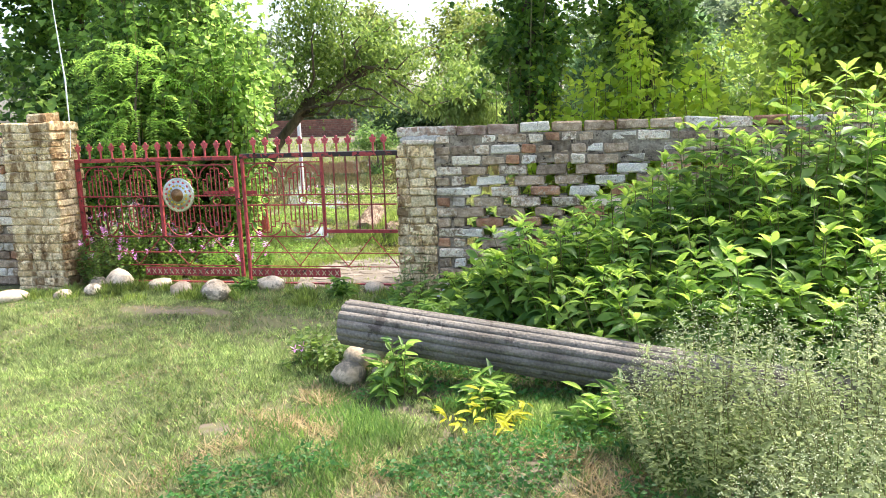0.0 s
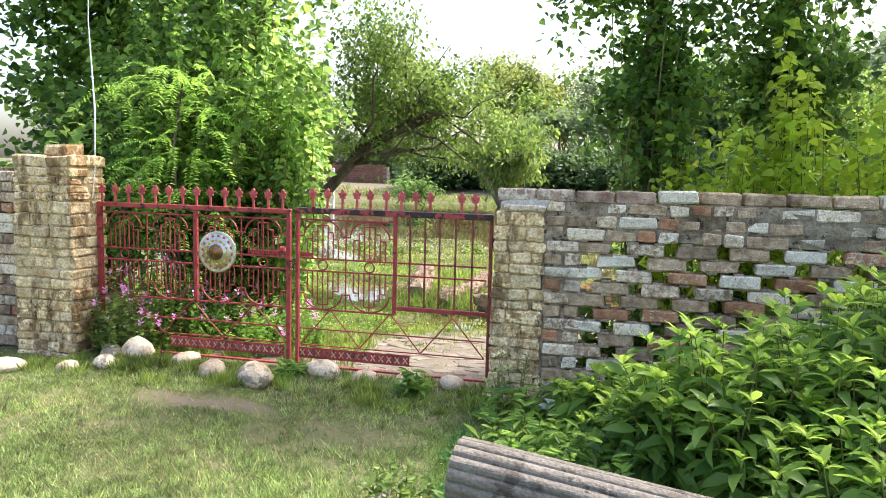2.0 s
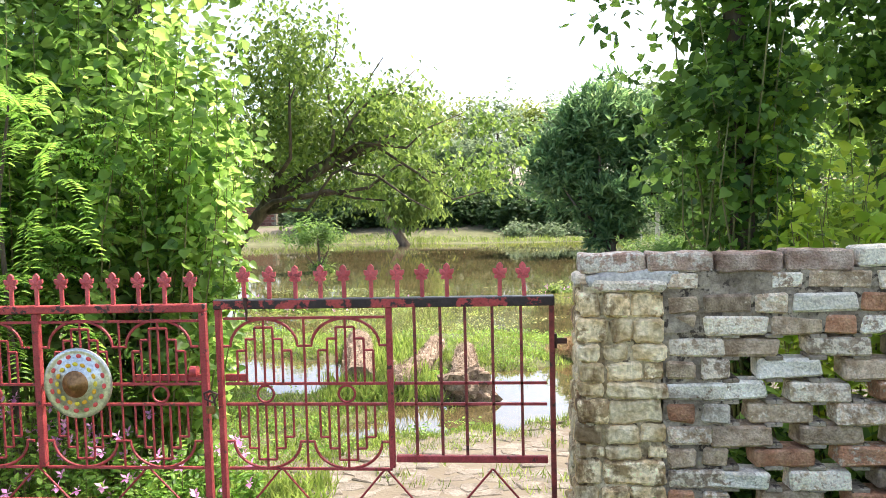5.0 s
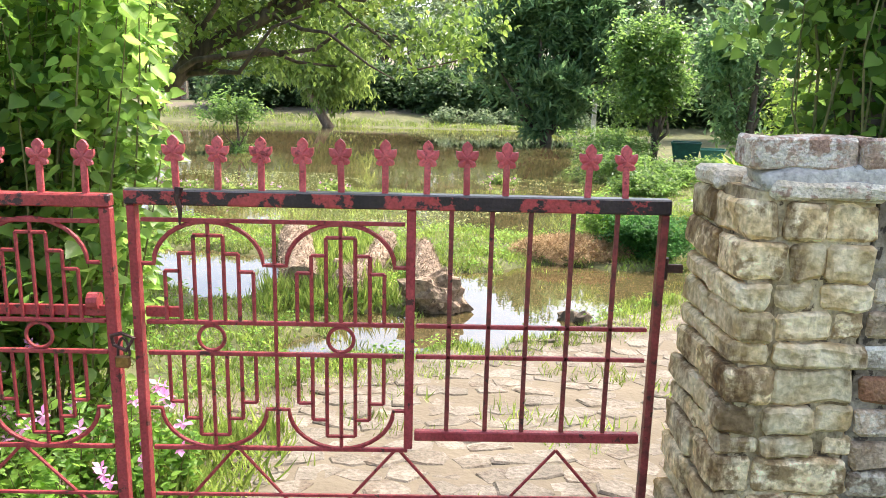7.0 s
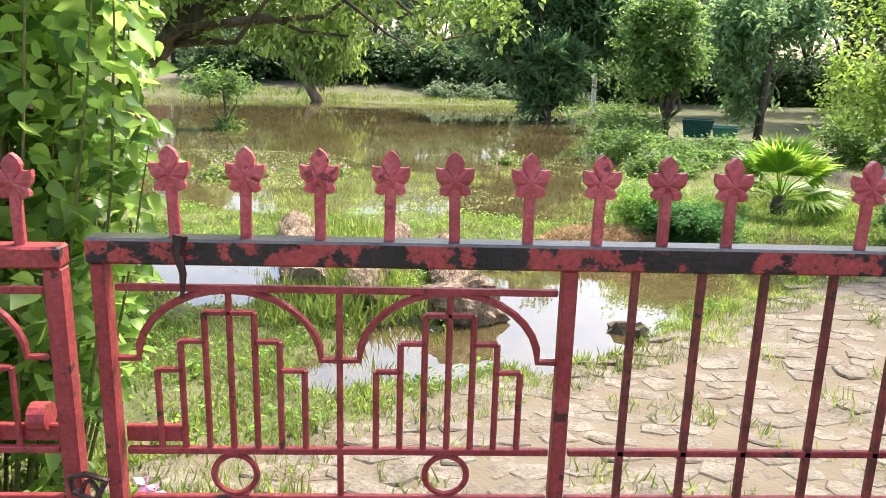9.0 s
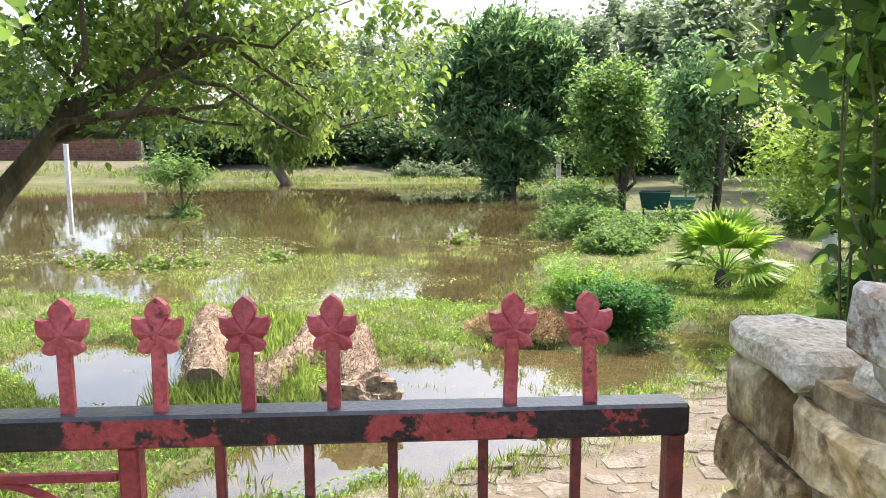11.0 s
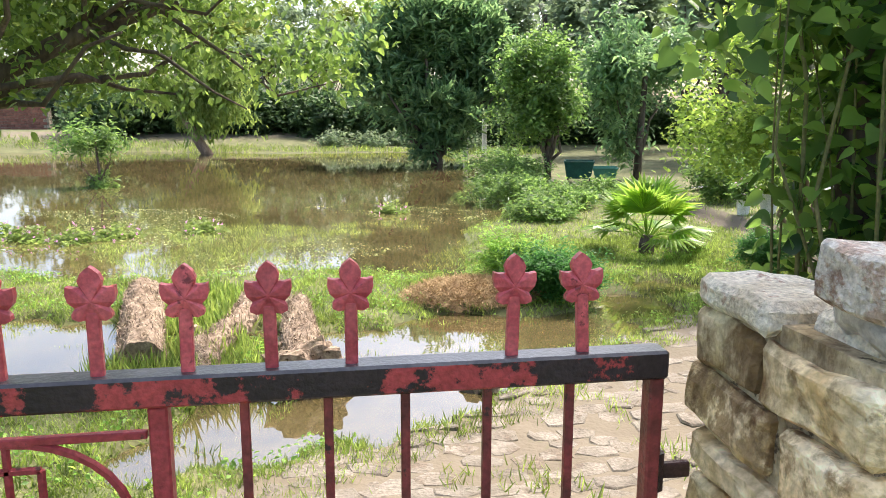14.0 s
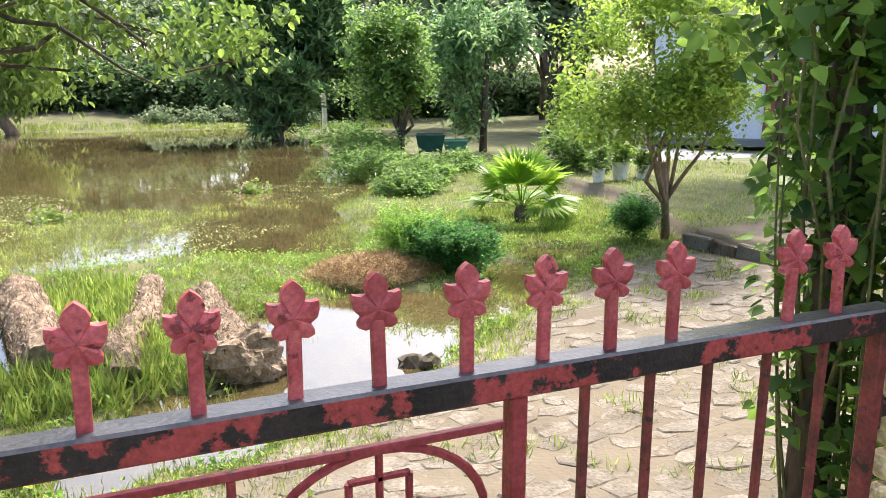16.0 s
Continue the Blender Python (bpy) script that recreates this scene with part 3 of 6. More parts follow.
# ---- gate ----
def ornament(parent, cx, z_hi, z_mid, flip):
    """The stepped bars under one bow of the gate."""
    def zz(a):
        return z_mid + (a - 0.82) if not flip else z_mid - (a - 0.82)
    r = 0.0055
    for dx, top in ((0.12, 0.965), (0.08, 1.015), (0.04, 1.065)):
        for s in (-1, 1):
            part("bar", tube([(cx + s * dx, 0, zz(0.82)), (cx + s * dx, 0, zz(top))], r, 6), "red_iron", parent)
            part("bar", tube([(cx + s * dx, 0, zz(top)), (cx + s * (dx - 0.04), 0, zz(top))], r, 6), "red_iron", parent)
    part("bar", tube([(cx, 0, zz(0.82)), (cx, 0, zz(1.105))], r, 6), "red_iron", parent)
    arc = [(cx - 0.18, 0, zz(0.985)), (cx - 0.148, 0, zz(0.985))]
    for k in range(1, 16):
        a = math.pi * k / 16
        arc.append((cx - 0.148 * math.cos(a), 0, zz(0.985 + 0.118 * math.sin(a))))
    arc += [(cx + 0.148, 0, zz(0.985)), (cx + 0.18, 0, zz(0.985))]
    part("bow", tube(arc, 0.0065, 6), "red_iron", parent)


def ring(parent, cx, cz, r):
    pts = [(cx + r * math.cos(a * math.pi / 12), 0, cz + r * math.sin(a * math.pi / 12)) for a in range(24)]
    part("ring", tube(pts, 0.0055, 6, closed=True), "red_iron", parent)


LEAF_TIP = [(-0.006, 0.0), (-0.018, -0.001), (-0.027, 0.003), (-0.027, 0.009), (-0.023, 0.016), (-0.031, 0.024), (-0.034, 0.034), (-0.033, 0.045), (-0.024, 0.043), (-0.015, 0.044), (-0.0165, 0.053), (-0.012, 0.062), (-0.005, 0.068), (0, 0.071)]
NOTCHES = {(0.023, 0.016), (0.015, 0.044), (0.006, 0.0)}


def spike_parts(parent, x, z, lean):
    p = part("spike", box(-0.0085, 0.0085, -0.006, 0.006, -0.004, 0.085, 0.002), "spike_iron", parent, "red iron spike")
    p.location, p.rotation_euler = (x, 0, z), (0, lean, 0)
    bm = bmesh.new()
    outline = LEAF_TIP + [(-a, b) for a, b in LEAF_TIP[-2::-1]]
    wide, tall = 0.89, 0.97
    front, back = [], []
    for a, b in outline:
        y = 0.0028 if (abs(a), b) in NOTCHES else 0.006
        front.append(bm.verts.new((a * wide, -y, b * tall)))
        back.append(bm.verts.new((a * wide, y, b * tall)))
    cf, cb = bm.verts.new((0, -0.0085, 0.024)), bm.verts.new((0, 0.0085, 0.024))
    n = len(outline)
    for i in range(n):
        j = (i + 1) % n
        bm.faces.new((front[i], front[j], cf))
        bm.faces.new((back[j], back[i], cb))
        bm.faces.new((front[j], front[i], back[i], back[j]))
    bmesh.ops.recalc_face_normals(bm, faces=bm.faces)
    tip = part("leaf_tip", bm, "spike_iron", p, "red cast iron leaf finial")
    tip.location = (0, 0, 0.074)


def zigzag(parent, x0, x1, z0, z1, n):
    w = (x1 - x0) / n
    for k in range(n):
        a, b, c = x0 + k * w, x0 + (k + 0.5) * w, x0 + (k + 1) * w
        part("brace", tube([(a, 0.004, z0 if k % 1 == 0 else z1), (b, 0.004, z1)], 0.005, 6), "red_iron", parent)
        part("brace", tube([(b, 0.004, z1), (c, 0.004, z0)], 0.005, 6), "red_iron", parent)


def rail(parent, x0, x1, z, h, d=0.012, name="rail", material="red_iron"):
    part(name, box(x0, x1, -d / 2, d / 2, z - h / 2, z + h / 2, min(h, d) * 0.15), material, parent)


def plate(parent, x0, x1, z0, z1):
    """The pressed sheet strip with its row of crosses."""
    p = part("kick_plate", box(x0, x1, -0.030, -0.024, z0, z1, 0.001), "red_iron", parent, "pressed red sheet strip")
    n = int((x1 - x0) / 0.058)
    for k in range(n):
        c = x0 + 0.03 + k * (x1 - x0 - 0.06) / (n - 1)
        bm = bmesh.new()
        for s in (-1, 1):
            add_tube(bm, [(c - 0.017, -0.032, (z0 + z1) / 2 - s * 0.022), (c + 0.017, -0.032, (z0 + z1) / 2 + s * 0.022)], 0.0045, 5)
        part("pressed_cross", bm, "pillar_mortar", p, "pale worn cross")


# right leaf
gate_r = thing("gate_leaf", "red iron gate leaf with a peeling dark top rail", "gate", group="gate leaves")
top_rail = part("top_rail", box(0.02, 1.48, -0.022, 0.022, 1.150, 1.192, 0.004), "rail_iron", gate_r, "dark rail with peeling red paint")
# upward faces get the paler coat that imitates reflected sky
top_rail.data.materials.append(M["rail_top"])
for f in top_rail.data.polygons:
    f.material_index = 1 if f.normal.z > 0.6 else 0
part("stile", box(0.024, 0.046, -0.018, 0.018, 0.03, 1.149, 0.003), "red_iron", gate_r)
part("stile", box(1.457, 1.479, -0.012, 0.018, 0.03, 1.149, 0.003), "worn_iron", gate_r)
part("stile", box(0.769, 0.794, -0.014, 0.014, 0.455, 1.149, 0.003), "red_iron", gate_r)
rail(gate_r, 0.056, 0.765, 1.108, 0.011)
for z in (0.822, 0.732):
    rail(gate_r, 0.056, 0.765, z, 0.012)
    rail(gate_r, 0.799, 1.444, z, 0.012)
rail(gate_r, 0.799, 1.444, 0.495, 0.03, 0.024)
rail(gate_r, 0.056, 0.78, 0.447, 0.012)
rail(gate_r, 0.056, 1.444, 0.30, 0.009, 0.009)
rail(gate_r, 0.056, 1.444, 0.178, 0.008, 0.008)
rail(gate_r, 0.02, 1.48, 0.022, 0.014, 0.03)
part("bar", tube([(0.41, 0, 1.102), (0.41, 0, 0.45)], 0.0055, 6), "red_iron", gate_r)
for x in (0.89, 1.0, 1.105, 1.22, 1.34):
    part("bar", box(x - 0.0062, x + 0.0062, -0.006, 0.006, 0.511, 1.149, 0.0015), "worn_iron", gate_r)
for cx in (0.232, 0.59):
    ornament(gate_r, cx, 1.1, 0.822, False)
    ornament(gate_r, cx, 0.5, 0.732, True)
    ring(gate_r, cx, 0.777, 0.036)
zigzag(gate_r, 0.06, 1.44, 0.18, 0.45, 3)
plate(gate_r, 0.06, 0.91, 0.085, 0.165)
for k, x in enumerate((0.155, 0.265, 0.381, 0.490, 0.593, 0.710, 0.821, 0.928, 1.033, 1.254, 1.357)):
    spike_parts(gate_r, x, 1.192, (-0.03, 0.02, 0.0, 0.01, -0.02, 0.0, 0.015, -0.01, 0.0, 0.02, -0.05)[k])
part("bolt_plate", box(0.051, 0.15, 0.008, 0.020, 0.832, 0.862, 0.002), "red_iron", gate_r)
part("rag", tube([(0.17, -0.026, 1.2), (0.165, -0.03, 1.17), (0.172, -0.03, 1.14), (0.168, -0.028, 1.10)], [0.012, 0.008, 0.006, 0.003], 6), "dark_iron", gate_r, "knotted dark rag")

# left leaf
gate_l = thing("gate_leaf", "red iron gate leaf, bolted, wreathed by flowers", "gate", group="gate leaves")
part("top_rail", box(-1.655, -0.02, -0.02, 0.02, 1.140, 1.175, 0.004), "rail_red", gate_l)
part("stile", box(-0.050, -0.021, -0.016, 0.018, 0.02, 1.139, 0.003), "red_iron", gate_l)
part("stile", box(-1.655, -1.62, -0.018, 0.018, 0.02, 1.139, 0.003), "red_iron", gate_l)
part("stile", box(-0.815, -0.785, -0.016, 0.016, 0.45, 1.139, 0.003), "red_iron", gate_l)
for x0, x1 in ((-0.784, -0.056), (-1.619, -0.816)):
    rail(gate_l, x0, x1, 1.10, 0.011)
    for z in (0.822, 0.732):
        rail(gate_l, x0, x1, z, 0.012)
    rail(gate_l, x0, x1, 0.447, 0.012)
rail(gate_l, -1.619, -0.056, 0.30, 0.009, 0.009)
rail(gate_l, -1.619, -0.056, 0.178, 0.008, 0.008)
rail(gate_l, -1.655, -0.02, 0.022, 0.014, 0.03)
for cx in (-0.60, -0.242, -1.42, -1.02):
    ornament(gate_l, cx, 1.1, 0.822, False)
    ornament(gate_l, cx, 0.5, 0.732, True)
    ring(gate_l, cx, 0.777, 0.036)
for x in (-0.42, -1.22):
    part("bar", tube([(x, 0, 1.1), (x, 0, 0.45)], 0.0055, 6), "red_iron", gate_l)
zigzag(gate_l, -1.61, -0.06, 0.18, 0.45, 3)
plate(gate_l, -1.01, -0.06, 0.085, 0.165)
for k in range(14):
    spike_parts(gate_l, -0.085 - k * 0.1175, 1.175, 0.012 * math.sin(k * 2.3))
part("bolt_bar", box(-0.36, -0.056, 0.008, 0.020, 0.832, 0.862, 0.002), "red_iron", gate_l)
part("bolt_knob", tube([(-0.105, 0.014, 0.875), (-0.075, 0.014, 0.875)], [0.024, 0.024], 12), "red_iron", gate_l)

for z in (1.0, 0.27):
    h = part("hinge", tube([(1.479, 0.0, z - 0.03), (1.479, 0.0, z + 0.03)], 0.011, 8), "dark_iron", gate_r, "rusty hinge pin")
    part("hinge_strap", box(1.485, 1.530, -0.006, 0.006, z - 0.012, z + 0.012, 0.002), "dark_iron", h)
bag = part("plastic_bag", rock((0.075, 0.05, 0.045), 44, 3, 0.9), "house", smooth=True)
bag.location = (2.0, -0.52, ground_at(2.0, -0.52) + 0.035)
tagged(bag, "crumpled pale blue plastic bag by the pillar", "bag")

lock = thing("padlock", "small dull brass padlock on a rusty chain loop", "padlock")
part("lock_body", box(-0.022, 0.018, -0.045, -0.03, 0.70, 0.735, 0.004), "brass", lock)
part("shackle", tube([(-0.014 + 0.016 * (1 - math.cos(a * math.pi / 10)), -0.037, 0.735 + 0.05 * math.sin(a * math.pi / 10)) for a in range(11)], 0.004, 6), "dark_iron", lock)
part("chain", tube([(-0.03, -0.035, 0.79), (0.0, -0.042, 0.80), (0.03, -0.035, 0.785), (0.01, -0.04, 0.75), (-0.025, -0.036, 0.765)], 0.006, 6, closed=True), "dark_iron", lock)


def lathe(profile, seg=40):
    """Turned about the y axis: (radius, y) pairs."""
    bm = bmesh.new()
    rings = []
    for r, y in profile:
        rings.append([bm.verts.new((max(r, 0.0005) * math.cos(2 * math.pi * k / seg), y, max(r, 0.0005) * math.sin(2 * math.pi * k / seg))) for k in range(seg)])
    for a, b in zip(rings, rings[1:]):
        for k in range(seg):
            bm.faces.new((a[k], a[(k + 1) % seg], b[(k + 1) % seg], b[k]))
    bm.faces.new(rings[-1])
    bmesh.ops.recalc_face_normals(bm, faces=bm.faces)
    return bm


disc = thing("ornamental_plate", "round tin plate with coloured dots and brown boss", "plate", (-0.6, -0.03, 0.835))
part("dish", lathe([(0.150, 0.012), (0.157, 0.0), (0.155, -0.010), (0.140, -0.006), (0.112, -0.010), (0.105, -0.020), (0.070, -0.016), (0.064, -0.026), (0.0, -0.026)]), "steel", disc, smooth=True)
part("boss", lathe([(0.060, -0.026), (0.052, -0.036), (0.030, -0.042), (0.018, -0.056), (0.0, -0.060)], 24), "brass", disc, "brown turned boss", smooth=True)
for k in range(32):
    a = 2 * math.pi * (k + 0.5 * (k % 2)) / 32
    rr = 0.122 if k % 2 else 0.088
    bm = bmesh.new()
    bmesh.ops.create_icosphere(bm, subdivisions=2, radius=0.0095)
    bmesh.ops.scale(bm, vec=(1.0, 0.30, 1.35), verts=bm.verts)
    d = part("dot", bm, "dot_red" if k % 2 else "dot_orange" if k % 4 else "dot_yellow", disc)
    d.location, d.rotation_euler = (rr * math.cos(a), -0.0095 if k % 2 else -0.019, rr * math.sin(a)), (0, -a, 0)


# ---- fallen fluted column on its stones ----
def fluted_column(a, b, r, flutes=18):
    a, b = Vector(a), Vector(b)
    d = (b - a).normalized()
    s = d.cross(Vector((0, 0, 1))).normalized()
    u = s.cross(d)
    bm = bmesh.new()
    rings = []
    steps = 28
    for i in range(steps + 1):
        p = a.lerp(b, i / steps)
        ring_ = []
        for k in range(flutes * 8):
            f = (k % 8) / 8
            rr = r * (1 - 0.10 * (1 - abs(math.sin(math.pi * f)) ** 0.6)) * (1 + 0.012 * noise.noise(p * 5 + Vector((k, 0, 0))))
            if i == 0:
                rr *= 0.985
            ang = 2 * math.pi * k / (flutes * 8)
            ring_.append(bm.verts.new(p + (s * math.cos(ang) + u * math.sin(ang)) * rr))
        rings.append(ring_)
    n = flutes * 8
    for x, y in zip(rings, rings[1:]):
        for k in range(n):
            bm.faces.new((x[k], x[(k + 1) % n], y[(k + 1) % n], y[k]))
    bm.faces.new(rings[0][::-1])
    bm.faces.new(rings[-1])
    bmesh.ops.recalc_face_normals(bm, faces=bm.faces)
    return bm


column = tagged(part("fallen_column", fluted_column((1.77, -2.32, 0.335), (4.5, -2.61, 0.065), 0.130, 15), "concrete"), "weathered grey fluted concrete column lying on stones", "column")


def boulder(x, y, sx, sy, sz, seed, z=None, turn=0.0, label="smooth tan river boulder half sunk in grass", group="boulders by the gate"):
    ob = part("boulder", rock((sx, sy, sz), seed), "boulder", smooth=True)
    ob.location = (x, y, (ground_at(x, y) + sz * 0.62) if z is None else z)
    ob.rotation_euler = (0, 0, turn)
    return tagged(ob, label, "boulder", group)


for x, y, sx, sy, sz, seed in ((-1.86, -0.78, 0.17, 0.09, 0.06, 1), (-1.45, -0.62, 0.085, 0.07, 0.055, 2), (-1.30, -0.42, 0.10, 0.08, 0.055, 3), (-1.40, -0.20, 0.10, 0.08, 0.08, 4), (-1.16, -0.22, 0.125, 0.10, 0.115, 5), (-0.78, -0.18, 0.12, 0.08, 0.06, 6), (-0.42, -0.42, 0.115, 0.09, 0.075, 7), (-0.06, -0.48, 0.15, 0.12, 0.10, 8), (0.33, -0.22, 0.13, 0.10, 0.08, 9), (0.62, -0.16, 0.10, 0.08, 0.055, 10), (0.94, -0.14, 0.13, 0.09, 0.06, 11), (1.24, -0.10, 0.11, 0.09, 0.05, 12)):
    boulder(x, y, sx, sy, sz, seed, turn=seed * 0.7)
for x, y, sx, sy, sz, seed, z in ((1.80, -2.40, 0.10, 0.09, 0.075, 21, None), (1.78, -2.18, 0.095, 0.09, 0.085, 22, None), (1.93, -2.26, 0.09, 0.08, 0.055, 23, 0.155), (1.98, -2.34, 0.07, 0.06, 0.05, 24, None)):
    boulder(x, y, sx, sy, sz, seed, z, label="rounded pale boulder propping the fallen column", group="stones under the column")


# ---- trees and plants ----
def tree(name, label, category, base, trunk, trunk_r, limbs, crowns, material, outline, size, seed, droop=0.3, group="", outward=0.0, bark="bark", limb_bark=""):
    """trunk and limbs: places relative to base; crowns: (centre, radii, knots, leaves a knot, knot radius)."""
    rs = np.random.RandomState(seed)
    t = thing(name, label, category, (base[0], base[1], base[2] if len(base) > 2 else ground_at(*base[:2]) - 0.03), group)
    part("trunk", tube(trunk, [trunk_r * (1 - 0.45 * i / max(1, len(trunk) - 1)) for i in range(len(trunk))], 10, wobble=0.25), bark, t, smooth=True)
    for pts, r in limbs:
        part("limb", tube(pts, [r * (1 - 0.75 * i / (len(pts) - 1)) for i in range(len(pts))], 6, wobble=0.2), limb_bark or bark, t, smooth=True)
    P, O = [], []
    for c, rad, k, per, cr in crowns:
        lumps = 11 if k >= 190 and outline != "heart" else 1
        for g in range(lumps):
            if lumps == 1:
                p, o = clumps(c, rad, k, per, cr, rs)
            else:
                d = rs.normal(0, 1, 3)
                d *= rs.uniform(0.45, 0.72) / np.linalg.norm(d)
                size_g = rs.uniform(0.30, 0.52)
                p, o = clumps(np.array(c) + d * np.array(rad), [v * size_g for v in rad], k // lumps, per, cr, rs)
            P.append(p)
            O.append(o)
    P, O = np.concatenate(P), np.concatenate(O)
    if outward:
        leaves("crown", P, size, outline, material, t, heading=O * outward + rs.normal(0, 0.6, O.shape), droop=droop, rs=rs)
    else:
        leaves("crown", P, size, outline, material, t, droop=droop, rs=rs)
    return t


def fork(start, ends, r, seed, bend=0.15):
    """Limbs from one place out to several, each a little crooked."""
    rs = np.random.RandomState(seed)
    out = []
    s = Vector(start)
    for e in ends:
        e = Vector(e)
        pts = [s.lerp(e, f) + Vector(rs.normal(0, bend * (e - s).length * 0.3 * (0 < f < 1), 3)) for f in (0, 0.25, 0.5, 0.75, 1)]
        out.append((pts, r))
    return out


def shoots(t, feet, tips, per, size, outline, material, rs, low=0.12, reach=0.10, bow=0.12, stem_r=0.008, droop=0.55, name="foliage"):
    """Upright whippy shoots, each leafed on short stalks along its length."""
    bm = bmesh.new()
    P, D = [], []
    for a, b in zip(feet, tips):
        a, b = np.array(a, float), np.array(b, float)
        mid = (a + b) / 2 + np.array([*rs.normal(0, bow, 2), 0.0]) * np.linalg.norm(b - a) * 0.5
        f = np.linspace(0, 1, 6)[:, None]
        curve = (1 - f) ** 2 * a + 2 * f * (1 - f) * mid + f ** 2 * b
        add_tube(bm, [tuple(p) for p in curve], [stem_r * (1 - 0.75 * k / 5) for k in range(6)], 5)
        n = max(4, int(per * np.linalg.norm(b - a)))
        g = (low + (1.02 - low) * rs.uniform(0, 1, n))[:, None]
        p = (1 - g) ** 2 * a + 2 * g * (1 - g) * mid + g ** 2 * b
        ang = rs.uniform(0, 2 * np.pi, n)
        out = np.stack([np.cos(ang), np.sin(ang), rs.normal(0.15, 0.35, n)], 1)
        P.append(p + out * (reach * rs.uniform(0.15, 1.0, n) * (1.15 - 0.7 * g[:, 0]))[:, None])
        D.append(out)
    tagged(part("twig", bm, "green_stem", t), kind="stuff")
    return leaves(name, np.concatenate(P), size, outline, material, t, heading=np.concatenate(D), droop=droop, rs=rs)


def sucker_clump(label, x, y, rx, ry, tops, count, per, size, material, seed, lean=(0.0, 0.0), flare=0.35, group="", low=0.06, reach=0.11):
    """A thicket of poplar suckers: feet in an ellipse, tips between two heights."""
    rs = np.random.RandomState(seed)
    t = thing("poplar_thicket", label, "shrub", (x, y, ground_at(x, y) - 0.02), group)
    q, a = np.sqrt(rs.uniform(0, 1, count)), rs.uniform(0, 2 * np.pi, count)
    fx, fy = rx * q * np.cos(a), ry * q * np.sin(a)
    h = rs.uniform(tops[0], tops[1], count) * (1 - 0.25 * q)
    feet = np.stack([fx, fy, np.zeros(count)], 1)
    tips = np.stack([fx * (1 + flare) + lean[0] * h + rs.normal(0, 0.07, count), fy * (1 + flare) + lean[1] * h + rs.normal(0, 0.07, count), h], 1)
    shoots(t, feet, tips, per, size, "heart", material, rs, low=low, reach=reach)
    return t


# near left, behind the gate: poplar suckers in front of tall leafy poplars
sucker_clump("thicket of bright heart-leaved poplar suckers behind gate", -0.98, 1.22, 0.46, 0.28, (1.3, 3.4), 60, 56, 0.070, "poplar", 601, lean=(0.11, -0.02), flare=0.4, group="poplar thickets", low=0.18)
sucker_clump("leafy poplar suckers against the dark poplar trunks", -1.75, 1.35, 0.60, 0.35, (2.0, 4.0), 48, 46, 0.072, "ivy", 602, lean=(0.03, 0.0), group="poplar thickets", low=0.32)
sucker_clump("single poplar shoots beside the stone pillar", -2.18, 0.42, 0.14, 0.08, (1.6, 2.8), 8, 40, 0.088, "poplar", 603, group="poplar thickets")
tree("poplar_tree", "tall leafy poplar with bright heart-shaped leaves by gate", "tree", (-2.08, 2.4), [(0, 0, 0), (0.05, 0.02, 1.2), (0.0, 0.0, 2.6), (0.1, 0, 4.2), (0, 0, 6)], 0.14,
     fork((0, 0, 1.2), [(0.8, -0.4, 2.8), (-0.9, 0.2, 3.0), (0.5, 0.5, 3.8), (-0.4, -0.6, 3.6), (1.0, 0.1, 4.6), (0.9, -0.5, 1.6)], 0.04, 3),
     [((0.0, 0.0, 4.4), (1.55, 1.2, 2.0), 230, 40, 0.20), ((0.25, -0.1, 2.3), (1.35, 1.0, 1.2), 210, 38, 0.17)],
     "poplar", "heart", 0.088, 11, droop=0.55)
tree("poplar_tree", "dark tall poplar behind the gate pillar", "tree", (-4.0, 3.2), [(0, 0, 0), (0, 0.1, 2), (0.1, 0, 4.5), (0, 0, 7)], 0.16,
     fork((0, 0, 1.5), [(0.8, -0.3, 3), (-0.8, 0.2, 3.2), (0.3, 0.6, 4.5)], 0.05, 4),
     [((0, 0, 4.4), (1.6, 1.3, 3.2), 260, 48, 0.24), ((0.2, -0.4, 1.6), (1.3, 0.9, 1.2), 120, 44, 0.2)], "ivy", "heart", 0.095, 12, droop=0.5)

# feathery shrub in front of it
rs = np.random.RandomState(21)
feather = thing("feathery_shrub", "bright green feathery shrub with drooping pinnate fronds", "shrub", (-1.38, 0.62, ground_at(-1.38, 0.62)))
part("stem", tube([(0, 0, -0.03), (0.03, 0, 0.8), (-0.02, 0.02, 1.7), (0.1, 0, 2.3)], [0.022, 0.018, 0.012, 0.005], 6), "bark", feather)
P, D = [], []
for k in range(210):
    a, z = rs.uniform(0, 2 * np.pi), rs.uniform(0.75, 2.35)
    L, q = rs.uniform(0.24, 0.46), rs.uniform(0.1, 1.0)
    s = np.array([0.50 * math.cos(a) * q, 0.28 * math.sin(a) * q, z])
    a += rs.normal(0, 0.7)
    d = np.array([math.cos(a), math.sin(a), rs.uniform(0.0, 0.9)])
    side = np.array([-math.sin(a), math.cos(a), rs.normal(0, 0.3)])
    for j in range(17):
        f = 0.1 + j / 18
        p = s + d * L * f + np.array([0, 0, -0.9 * L * f * f])
        for sg in (-1, 1):
            P.append(p)
            D.append(side * sg + d * 0.35 * (1 - f))
leaves("foliage", P, 0.050, "lance", "feather", feather, heading=D, droop=0.25, spread=0.25, rs=rs)

